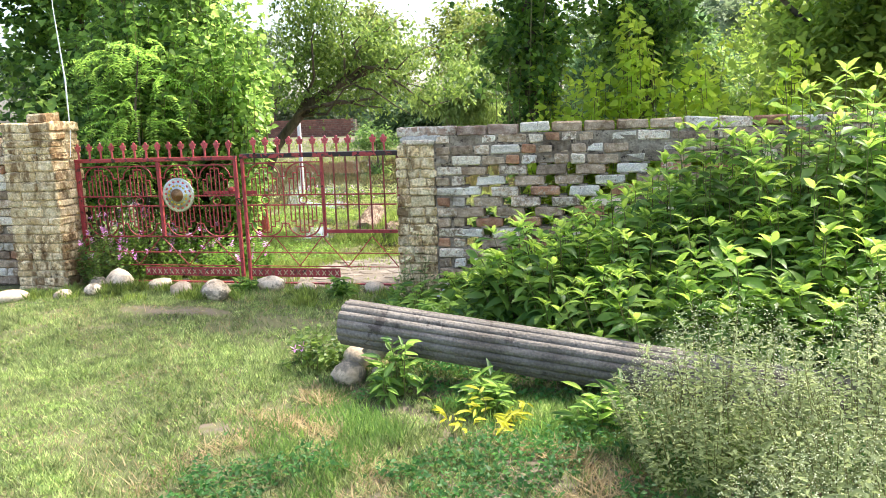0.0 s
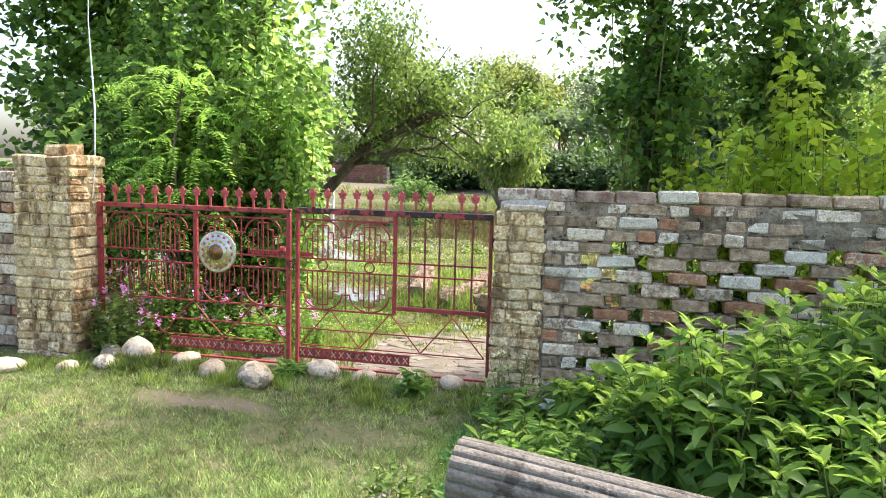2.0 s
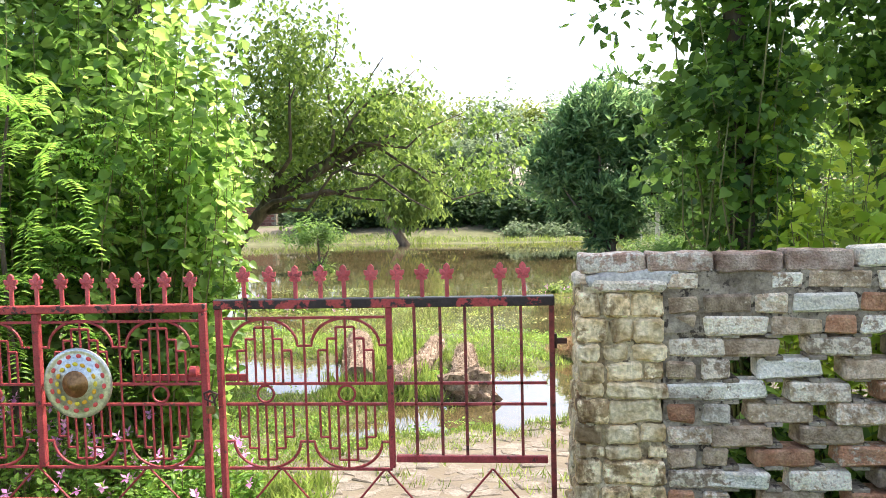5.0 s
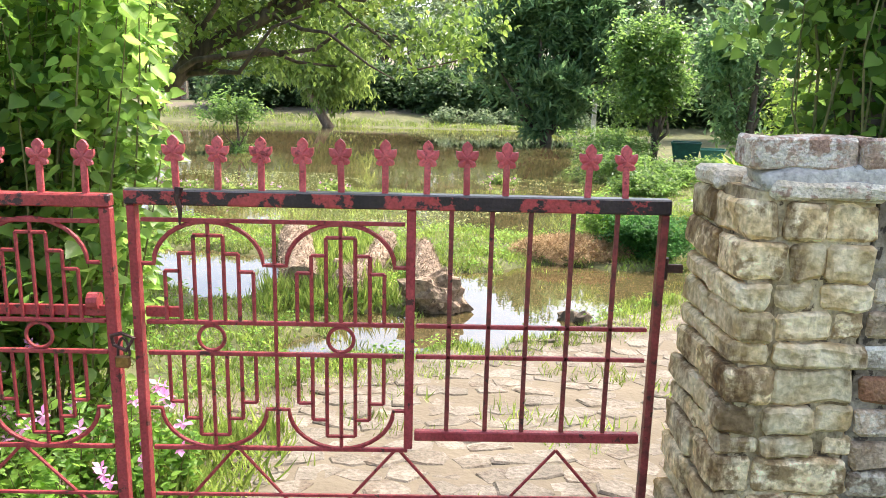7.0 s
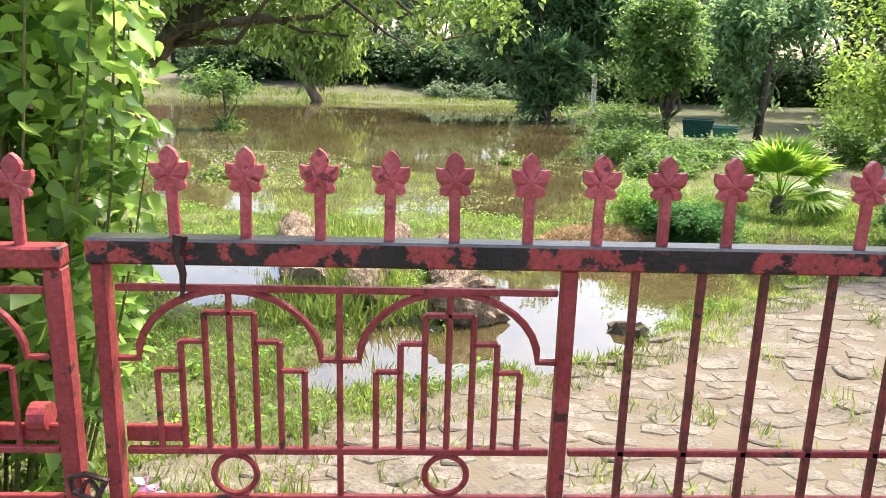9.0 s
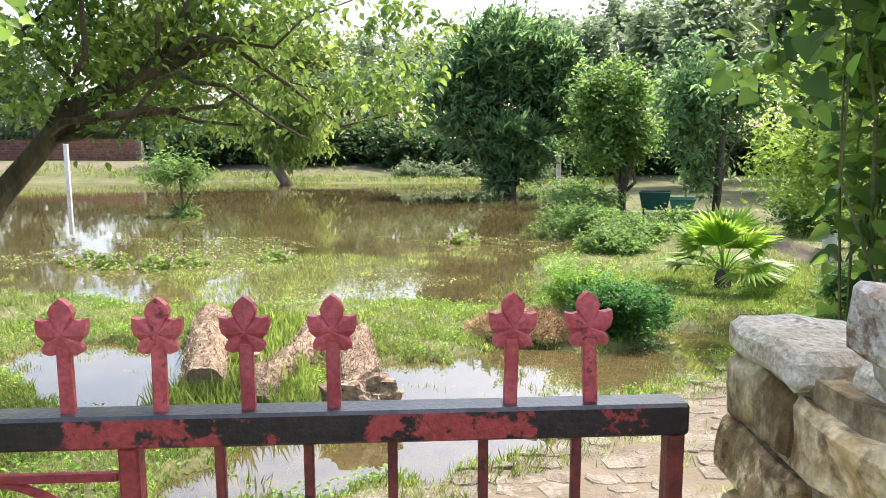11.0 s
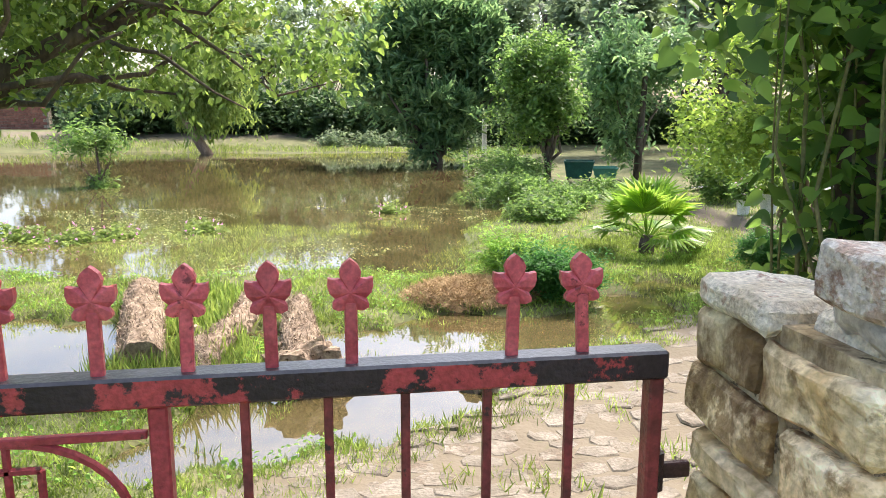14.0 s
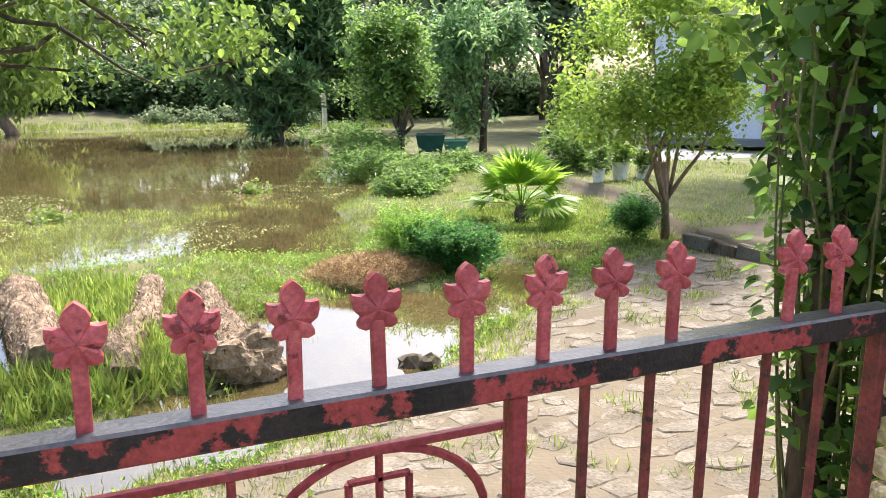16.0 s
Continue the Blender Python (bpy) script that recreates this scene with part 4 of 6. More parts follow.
# leaning mulberry whose limb crosses the view
mul = [(0, 0, 0), (-0.03, 0, 0.7), (0.30, 0.03, 1.35), (0.80, 0.12, 1.95), (1.35, 0.2, 2.25), (2.0, 0.3, 2.5)]
tree("leaning_tree", "leaning tree with dark crooked limbs and drooping leaves", "tree", (-1.85, 4.25), mul, 0.095,
     fork((0.60, 0.09, 1.75), [(1.9, 0.2, 1.85), (1.2, -0.5, 2.9), (0.9, 0.4, 3.3), (2.5, 0.6, 2.1), (1.7, -0.3, 2.2)], 0.030, 6, 0.25) + fork((1.35, 0.2, 2.25), [(2.4, -0.2, 1.75), (2.2, 0.5, 3.2), (1.5, 0.1, 3.7), (3.0, 0.4, 1.95), (1.9, 0.3, 3.3), (2.7, 0.2, 2.7)], 0.020, 7, 0.25),
     [((0.95, 0.4, 3.0), (0.75, 0.8, 1.05), 130, 40, 0.18), ((1.8, 0.5, 2.6), (0.85, 0.8, 0.55), 84, 34, 0.17), ((2.7, 0.5, 2.1), (0.75, 0.5, 0.24), 34, 24, 0.13), ((0.6, 0.1, 2.2), (0.75, 0.7, 0.4), 44, 28, 0.15), ((1.5, 0.3, 2.05), (0.9, 0.6, 0.25), 36, 22, 0.13), ((3.1, 0.4, 2.6), (0.5, 0.4, 0.16), 14, 20, 0.09)],
     "mulberry", "ovate", 0.066, 13, droop=0.8)
paint = tagged(part("trunk_band", tube([(-1.85 - a * 0.043, 4.25, ground_at(-1.85, 4.25) + a - 0.03) for a in (0.0, 0.35, 0.72)], [0.103, 0.098, 0.092], 12), "red_paint"), "red painted band round the leaning trunk", "painted band")

# behind the right wall: two poplars wrapped in leaves from the wall up
for bx, by, seed, hi in ((2.50, 0.98, 14, 5.2), (3.55, 1.25, 15, 5.6)):
    tree("leafy_column_tree", "tall dark poplar wrapped in broad leaves behind wall", "tree", (bx, by), [(0, 0, 0), (0.03, 0, 1.5), (-0.02, 0.04, 3.2), (0.05, 0, hi)], 0.08,
         fork((0.0, 0, 0.3), [(-0.25, -0.25, 2.6), (0.22, -0.2, 2.9), (-0.35, 0.1, 3.2), (0.3, 0.2, 3.0), (-0.12, -0.34, 2.2), (0.1, -0.3, 3.3), (-0.3, -0.1, 2.0)], 0.010, seed, 0.06),
         [((-0.12, 0, 3.9), (0.90, 0.7, 1.6), 200, 44, 0.17), ((0.0, 0.0, 2.3), (0.50, 0.42, 0.7), 90, 32, 0.12), ((0.10, 0.0, 1.4), (0.26, 0.24, 0.6), 34, 20, 0.09)],
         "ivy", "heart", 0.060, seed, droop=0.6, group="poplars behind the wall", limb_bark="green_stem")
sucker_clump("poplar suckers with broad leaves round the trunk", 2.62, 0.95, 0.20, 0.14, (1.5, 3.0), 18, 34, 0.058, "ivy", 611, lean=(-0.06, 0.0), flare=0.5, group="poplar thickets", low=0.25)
# the shoots carry their sunlit look in the leaf colour
sucker_clump("poplar shoots tinted sunlit yellow-green behind the wall", 3.05, 0.42, 0.45, 0.12, (1.25, 2.0), 34, 40, 0.072, "shoot", 612, group="poplar thickets", low=0.2)
sucker_clump("poplar shoots tinted sunlit yellow-green behind the wall", 4.15, 0.45, 0.55, 0.14, (1.4, 2.6), 46, 40, 0.075, "shoot", 613, group="poplar thickets", low=0.2)
sucker_clump("poplar shoots tinted sunlit yellow-green behind the wall", 2.78, 0.8, 0.16, 0.1, (1.5, 2.9), 9, 30, 0.060, "shoot", 616, group="poplar thickets", low=0.3)
sucker_clump("poplar shoots tinted sunlit yellow-green behind the wall", 3.35, 0.5, 0.3, 0.1, (1.9, 3.0), 16, 34, 0.070, "shoot", 617, group="poplar thickets", low=0.4)
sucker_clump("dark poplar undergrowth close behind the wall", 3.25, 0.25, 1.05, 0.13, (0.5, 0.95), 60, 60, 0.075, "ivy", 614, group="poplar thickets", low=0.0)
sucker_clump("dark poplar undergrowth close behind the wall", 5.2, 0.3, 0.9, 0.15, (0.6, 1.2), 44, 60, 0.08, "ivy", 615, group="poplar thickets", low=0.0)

# the upper crown is unseen, added above view to shade the forecourt
tree("lime_tree", "tall tree with yellow-green leaves behind the wall", "tree", (5.8, 1.9), [(0, 0, 0), (0.05, 0, 2.0), (-0.05, 0, 4.0), (0, 0, 7.5)], 0.085,
     fork((0, 0, 1.2), [(-1.2, 0, 3.2), (0.9, 0.2, 3.4), (-0.6, -0.5, 4.6), (0.5, 0.3, 5.5), (-0.8, 0.3, 6.4), (0.7, -0.3, 6.8)], 0.05, 19),
     [((-0.35, -0.2, 2.6), (1.4, 1.1, 1.5), 300, 40, 0.18), ((0, 0, 5.6), (1.7, 1.5, 2.0), 300, 40, 0.24)], "lime", "ovate", 0.095, 26, droop=0.5)

# beyond: lime-green tree by the broken kerb
tree("lime_tree", "slender many-stemmed tree with yellow-green leaves", "tree", (5.86, 5.95), [(0, 0, 0), (-0.03, 0, 0.4), (-0.08, 0.02, 0.9)], 0.058,
     fork((-0.05, 0, 0.45), [(-0.5, 0.1, 1.6), (0.1, 0.1, 1.9), (0.6, -0.1, 1.6), (-0.2, -0.3, 2.0), (0.35, 0.3, 1.4), (-0.25, 0.1, 2.2), (0.3, 0.0, 2.2)], 0.030, 8),
     [((-0.25, 0, 2.15), (1.4, 1.2, 1.15), 300, 52, 0.17), ((-0.9, 0, 1.55), (0.85, 0.8, 0.5), 80, 44, 0.15), ((0.6, 0.1, 1.5), (0.6, 0.6, 0.45), 60, 40, 0.14)], "lime", "ovate", 0.060, 17, droop=0.5, bark="lime_bark")
tree("lime_tree", "tall yellow-green tree beyond the drive", "tree", (9.5, 8.0), [(0, 0, 0), (0.05, 0, 1.5), (0, 0, 3)], 0.12,
     fork((0, 0, 1.2), [(-0.9, 0.1, 2.6), (0.8, 0, 2.8), (0, 0.4, 3.5)], 0.05, 9), [((0, 0, 3.4), (1.9, 1.6, 1.7), 220, 34, 0.25)], "lime", "oval", 0.14, 18, droop=0.5)
tree("citrus_tree", "round-headed fruit tree with dull green leaves", "tree", (5.84, 14.9), [(0, 0, 0), (0.03, 0, 0.7), (0.1, 0, 1.5)], 0.10,
     fork((0.03, 0, 0.6), [(-0.5, 0, 2.0), (0.6, 0.1, 2.1), (0.1, 0.3, 2.6), (0.2, -0.3, 1.7)], 0.05, 10), [((-0.05, 0, 2.35), (1.15, 1.1, 1.05), 210, 40, 0.2), ((-0.2, 0, 1.65), (1.1, 1.0, 0.6), 110, 36, 0.2)], "citrus", "oval", 0.115, 19, droop=0.4)
tree("dark_tree", "dark green dense tree beside the fruit tree", "tree", (8.6, 16.5), [(0, 0, 0), (0.03, 0, 1.0), (0.1, 0, 2.5)], 0.11,
     fork((0.03, 0, 0.6), [(-0.6, 0, 2.0), (0.6, 0.1, 2.1)], 0.05, 11), [((0, 0, 2.6), (1.5, 1.4, 2.2), 240, 32, 0.24)], "darktree", "lance", 0.20, 20, droop=0.5)
tree("spreading_tree", "large dark blue-green tree fanning up from water", "tree", (4.7, 23.2), [(0, 0, -0.2), (0, 0, 0.6), (0.1, 0, 1.4)], 0.22,
     fork((0, 0, 0.4), [(-2.0, 0, 3.6), (-1.2, 0.4, 4.6), (-0.3, -0.3, 5.2), (0.7, 0.2, 5.0), (1.5, 0.1, 4.4), (2.2, 0.1, 3.4), (-1.6, -0.4, 2.4), (1.8, -0.4, 2.4)], 0.10, 12),
     [((-1.95, 0, 3.0), (0.75, 0.9, 1.3), 90, 36, 0.28), ((-1.0, 0.3, 4.0), (0.75, 0.9, 1.5), 100, 36, 0.25), ((-0.25, -0.3, 4.5), (0.7, 0.9, 1.5), 100, 36, 0.25), ((0.6, 0.2, 4.3), (0.7, 0.9, 1.5), 100, 36, 0.25), ((1.3, 0.1, 3.7), (0.75, 0.9, 1.4), 100, 36, 0.25), ((2.25, 0.1, 2.9), (0.8, 0.8, 1.2), 90, 36, 0.28), ((1.6, 0.0, 4.2), (0.5, 0.6, 1.0), 50, 32, 0.25), ((0, 0, 1.9), (1.7, 1.5, 0.9), 150, 32, 0.24), ((0, 0, 0.9), (1.2, 1.0, 0.5), 40, 28, 0.2)], "darktree", "spear", 0.30, 22, droop=-0.8, outward=0.8)
tree("willow_tree", "pale green weeping willow on the far bank", "tree", (-3.2, 29.6), [(0, 0, 0), (-0.45, 0, 0.8), (-1.0, 0, 1.8), (-1.1, 0, 3.2)], 0.22,
     fork((-0.9, 0, 1.6), [(-2.4, 0, 3.6), (0.6, 0.2, 3.8), (-0.6, 0.4, 4.6), (1.0, 0, 2.8)], 0.10, 13), [((-0.6, 0, 3.4), (2.2, 1.8, 1.7), 200, 34, 0.32), ((0.1, 0, 2.0), (1.7, 1.3, 1.0), 90, 30, 0.3)], "willow", "lance", 0.26, 23, droop=1.6, bark="lime_bark")
tree("water_shrub", "spindly shrub standing in the flood water", "shrub", (-3.95, 17.1), [(0, 0, -0.1), (0.05, 0, 0.5), (0, 0, 1.2)], 0.04,
     fork((0, 0, 0.2), [(-0.5, 0, 1.1), (0.5, 0, 1.2), (0.2, 0.2, 0.6)], 0.02, 14), [((-0.1, 0, 1.2), (0.85, 0.6, 0.45), 60, 26, 0.13), ((0.1, 0, 0.25), (0.4, 0.3, 0.35), 26, 22, 0.1)], "citrus", "lance", 0.13, 24, droop=0.2)

# far belt of trees closing the garden
rs = np.random.RandomState(31)
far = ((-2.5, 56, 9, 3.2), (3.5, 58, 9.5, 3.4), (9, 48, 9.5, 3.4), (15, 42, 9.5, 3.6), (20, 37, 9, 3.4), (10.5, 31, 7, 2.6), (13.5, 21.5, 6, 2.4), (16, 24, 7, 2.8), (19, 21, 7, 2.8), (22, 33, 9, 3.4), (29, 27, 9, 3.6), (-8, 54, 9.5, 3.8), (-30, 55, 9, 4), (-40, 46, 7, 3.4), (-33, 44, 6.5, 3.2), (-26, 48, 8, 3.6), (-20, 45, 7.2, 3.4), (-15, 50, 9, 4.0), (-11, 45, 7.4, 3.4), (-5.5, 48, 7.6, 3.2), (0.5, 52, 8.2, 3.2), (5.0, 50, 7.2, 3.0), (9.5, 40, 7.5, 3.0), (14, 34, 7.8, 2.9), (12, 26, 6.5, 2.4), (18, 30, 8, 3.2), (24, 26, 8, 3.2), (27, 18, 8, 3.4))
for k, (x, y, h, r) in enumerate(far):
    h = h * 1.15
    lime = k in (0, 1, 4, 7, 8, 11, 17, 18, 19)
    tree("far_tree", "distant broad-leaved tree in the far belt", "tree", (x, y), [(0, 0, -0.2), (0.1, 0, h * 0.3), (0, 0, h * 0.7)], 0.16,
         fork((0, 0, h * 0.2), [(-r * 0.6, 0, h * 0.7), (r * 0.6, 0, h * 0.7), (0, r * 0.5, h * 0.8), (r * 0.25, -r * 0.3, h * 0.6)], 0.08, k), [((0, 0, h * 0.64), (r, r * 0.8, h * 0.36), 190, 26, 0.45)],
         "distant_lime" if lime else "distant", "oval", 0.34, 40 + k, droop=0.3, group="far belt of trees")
for k in range(28):
    x = -8 + (k % 14) * 2.3 + (1.1 if k > 13 else 0)
    t = tree("hedge_bush", "dark far hedge bush at the foot of bank", "bush", (x, (34.8 if k < 14 else 37.5) + rs.uniform(-0.6, 0.6)), [(0, 0, -0.1), (0, 0, 0.8)], 0.06, [], [((0, 0, 0.8), (2.0, 1.2, 1.3 if k < 14 else 2.2), 150, 26, 0.28)], "hedge", "oval", 0.26, 70 + k, group="far hedge")
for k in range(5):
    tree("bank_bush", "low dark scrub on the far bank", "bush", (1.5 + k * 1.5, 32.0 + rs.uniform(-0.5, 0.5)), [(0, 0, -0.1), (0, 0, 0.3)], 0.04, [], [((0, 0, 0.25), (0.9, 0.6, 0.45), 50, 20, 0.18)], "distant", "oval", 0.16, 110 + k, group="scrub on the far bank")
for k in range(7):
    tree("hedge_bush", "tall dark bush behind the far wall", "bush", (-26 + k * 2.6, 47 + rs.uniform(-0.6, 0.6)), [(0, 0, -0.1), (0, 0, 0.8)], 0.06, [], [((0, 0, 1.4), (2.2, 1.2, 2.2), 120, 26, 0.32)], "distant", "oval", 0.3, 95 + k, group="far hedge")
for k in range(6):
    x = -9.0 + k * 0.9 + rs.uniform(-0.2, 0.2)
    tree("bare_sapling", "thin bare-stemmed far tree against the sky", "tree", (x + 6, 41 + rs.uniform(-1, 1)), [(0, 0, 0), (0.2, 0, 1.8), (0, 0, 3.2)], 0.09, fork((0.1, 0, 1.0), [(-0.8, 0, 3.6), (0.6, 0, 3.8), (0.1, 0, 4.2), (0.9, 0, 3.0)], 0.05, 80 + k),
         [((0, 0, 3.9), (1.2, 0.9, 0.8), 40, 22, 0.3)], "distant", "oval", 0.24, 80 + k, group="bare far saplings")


# ---- broad-leaved bush, weeds and flowers in the forecourt ----
def stems_bush(name, label, category, base, radii, n, leaf, material, outline, seed, per=16, up=0.5, group="", tilt=0.5, stem_r=0.006, low=0.2, whorl=False):
    """Many stems from the ground, each leafed along its upper length."""
    rs = np.random.RandomState(seed)
    z0 = ground_at(*base)
    t = thing(name, label, category, (base[0], base[1], z0), group)
    P, D = [], []
    bm = bmesh.new()
    for k in range(n):
        a, q = rs.uniform(0, 2 * np.pi), math.sqrt(rs.uniform(0, 1))
        bx, by = radii[0] * q * math.cos(a), radii[1] * q * math.sin(a)
        h = radii[2] * (1 - 0.55 * q ** 2) * rs.uniform(0.6, 1.12)
        tip = np.array([bx + tilt * radii[0] * 0.3 * math.cos(a) * q, by + tilt * radii[1] * 0.3 * math.sin(a) * q, h])
        s = np.array([bx * 0.75, by * 0.75, -0.02])
        if k % 2 == 0:
            add_tube(bm, [tuple(s), tuple((s + tip) / 2 + rs.normal(0, 0.02, 3)), tuple(tip)], [stem_r, stem_r * 0.8, stem_r * 0.4], 4)
        for j in range(per):
            f = low + (1.02 - low) * (j + rs.uniform(0.2, 1)) / per
            p = s + (tip - s) * f
            b = rs.uniform(0, 2 * np.pi)
            if whorl:
                f = 1 - (1 - low) * rs.uniform(0, 1) ** 2.2
                p = s + (tip - s) * f + rs.normal(0, 0.006, 3)
                P.append(p)
                D.append((math.cos(b), math.sin(b), 2.6 * (f - 0.8)))
                continue
            P.append(p)
            D.append((math.cos(b), math.sin(b), up * f))
    tagged(part("stem", bm, "green_stem", t), kind="stuff")
    leaves("foliage", P, leaf, outline, material, t, heading=D, droop=0.1, rs=rs)
    return t


bush_spots = ((2.70, -1.30, 0.32, 0.32, 0.42), (2.95, -1.40, 0.55, 0.50, 0.62), (3.45, -1.35, 0.60, 0.55, 0.78), (3.9, -1.3, 0.55, 0.55, 1.08), (4.55, -1.35, 0.7, 0.6, 1.28), (5.4, -1.3, 0.8, 0.7, 1.45), (3.5, -2.0, 0.55, 0.35, 0.52), (4.2, -2.15, 0.6, 0.35, 0.66), (4.9, -2.2, 0.6, 0.4, 0.85), (2.35, -0.75, 0.28, 0.22, 0.28))
def leafy_bush(label, x, y, rx, ry, h, seed, group):
    """Upright leafy stems: large drooping leaves below, small pale upturned ones at the tips."""
    rs = np.random.RandomState(seed)
    t = thing("broadleaf_bush", label, "bush", (x, y, ground_at(x, y)), group)
    bm = bmesh.new()
    big, big_way, big_size, young, young_way = [], [], [], [], []
    for k in range(int(150 * rx * ry / 0.36) + 26):
        a, q = rs.uniform(0, 2 * np.pi), math.sqrt(rs.uniform(0, 1))
        s = np.array([rx * q * math.cos(a) * 0.8, ry * q * math.sin(a) * 0.8, -0.02])
        tall = h * (1 - 0.45 * q ** 2) * rs.uniform(0.55, 1.28)
        tip = np.array([rx * q * math.cos(a) * 1.15, ry * q * math.sin(a) * 1.15, tall]) + np.array([*rs.normal(0, 0.05, 2), 0])
        add_tube(bm, [tuple(s), tuple((s + tip) / 2 + rs.normal(0, 0.015, 3)), tuple(tip)], [0.005, 0.004, 0.002], 4)
        b = rs.uniform(0, 2 * np.pi)
        pairs = 5 + int(7 * tall)
        for j in range(pairs):
            f = 0.22 + 0.76 * (j + rs.uniform(0, 0.6)) / pairs
            p = s + (tip - s) * f
            for sg in (0, math.pi):
                c = b + sg + rs.normal(0, 0.25)
                big.append(p + np.array([math.cos(c), math.sin(c), 0.2]) * 0.02)
                big_way.append((math.cos(c), math.sin(c), -0.75 + 0.95 * f))
                big_size.append(0.100 + 0.080 * (1 - f) + 0.03 * rs.rand())
            b += 1.57 + rs.normal(0, 0.2)
        for j in range(5):
            c = 2 * np.pi * j / 5 + rs.normal(0, 0.3)
            young.append(tip + np.array([0, 0, 0.004 * j]))
            young_way.append((math.cos(c), math.sin(c), 0.55 + 0.12 * j))
    tagged(part("stem", bm, "green_stem", t), kind="stuff")
    leaves("foliage", big, np.array(big_size), "bush_leaf", "bush", t, heading=big_way, droop=0.05, spread=0.8, kind="stuff", rs=rs)
    leaves("young_leaf", young, 0.090, "bush_leaf", "bush_tip", t, "pale yellow-green young leaves", heading=young_way, droop=0.0, spread=0.5, kind="stuff", rs=rs)
    return t


for k, (x, y, rx, ry, h) in enumerate(bush_spots):
    leafy_bush("lush bush with broad pointed bright green leaves", x, y, rx, ry, h, 100 + k, "bushes before the wall")
for k, (x, y, h) in enumerate(((4.35, -1.0, 1.30), (4.75, -0.95, 1.42), (5.15, -0.9, 1.5), (4.0, -0.95, 1.12))):
    stems_bush("tall_shoot", "tall yellow-green shoots rising above the bush", "shrub", (x, y), (0.22, 0.16, h), 16, 0.085, "shoot", "spear", 115 + k, per=22, group="tall shoots before the wall", low=0.45)
for k, (x, y, rx, ry, h) in enumerate(((3.68, -3.22, 0.42, 0.38, 0.68), (4.2, -3.6, 0.5, 0.5, 0.85), (4.7, -3.0, 0.5, 0.4, 0.9), (3.95, -4.15, 0.45, 0.45, 0.55))):
    t = stems_bush("white_weed", "pale feathery weed with tiny white flower heads", "weed", (x, y), (rx, ry, h), 210, 0.032, "pale_weed", "lance", 120 + k, per=32, group="white-flowered weeds", stem_r=0.0022, low=0.12)
    rs = np.random.RandomState(130 + k)
    n = 5200
    q, a = np.sqrt(rs.uniform(0, 1, n)), rs.uniform(0, 2 * np.pi, n)
    P = np.stack([rx * q * np.cos(a), ry * q * np.sin(a), h * (1 - 0.5 * q ** 2) * rs.uniform(0.7, 1.15, n)], 1)
    leaves("blossom", P, 0.0062, "petal", "white_bloom", t, "tiny white flower heads", rs=rs)


def flower_plant(base, r, h, seed, blooms, label="flowering plant with small pink blossoms", leafmat="feather", leaf=0.040, n=64, group="pink flowering plants", bloom=0.037):
    t = stems_bush("flowering_plant", label, "flowering plant", base, (r, r, h), n, leaf, leafmat, "ovate", seed, per=16, group=group, stem_r=0.003)
    rs = np.random.RandomState(seed + 500)
    P, D = [], []
    for k in range(blooms):
        a, q = rs.uniform(0, 2 * np.pi), math.sqrt(rs.uniform(0, 1))
        c = np.array([r * q * math.cos(a) * 1.1, r * q * math.sin(a) * 1.1, h * (1 - 0.5 * q * q) * rs.uniform(0.7, 1.15)])
        for j in range(5):
            b = 2 * np.pi * j / 5
            P.append(c)
            D.append((math.cos(b), math.sin(b) * 0.6 - 0.3, math.sin(b) * 0.8))
    leaves("blossoms", P, bloom, "petal", "pink", t, "pink five-petalled blossoms", heading=D, droop=0, spread=0.2, rs=rs)
    return t


flower_plant((-1.42, -0.06), 0.22, 0.66, 150, 34, leafmat="mulberry", n=90)
for k, (x, y, r, h, b) in enumerate(((-1.25, 0.35, 0.34, 0.80, 30), (-0.85, 0.45, 0.32, 0.55, 20), (-0.45, 0.45, 0.28, 0.42, 12), (-0.95, 0.95, 0.4, 0.6, 10), (-0.2, 0.55, 0.2, 0.42, 8), (-1.5, 0.6, 0.3, 0.9, 16))):
    flower_plant((x, y), r, h, 151 + k, b)
flower_plant((1.52, -2.2), 0.17, 0.26, 160, 2, "low green weed with one pink blossom", "mulberry", n=34, group="weeds by the column")
for k, (x, y, r, h) in enumerate(((2.15, -2.62, 0.12, 0.30), (2.62, -2.72, 0.10, 0.20), (3.2, -2.85, 0.14, 0.25), (1.9, -1.2, 0.25, 0.22), (1.75, -0.75, 0.2, 0.25), (2.3, -1.6, 0.3, 0.25), (1.05, -0.42, 0.08, 0.18), (0.12, -0.3, 0.08, 0.16))):
    stems_bush("green_weed", "small broad-leaved green weed in the grass", "weed", (x, y), (r, r, h), int(9 + 70 * r), 0.095, "bush", "spear", 170 + k, per=9, group="green weeds", stem_r=0.004)
stems_bush("yellow_weed", "small weed with yellowed leaves", "weed", (2.66, -2.95), (0.22, 0.12, 0.19), 9, 0.062, "yellow_leaf", "spear", 180, per=9, stem_r=0.003)
stems_bush("dry_weed", "spindly pale seeding weed at the pillar foot", "weed", (1.72, -0.55), (0.16, 0.12, 0.5), 30, 0.05, "grass", "lance", 181, per=6, stem_r=0.003)

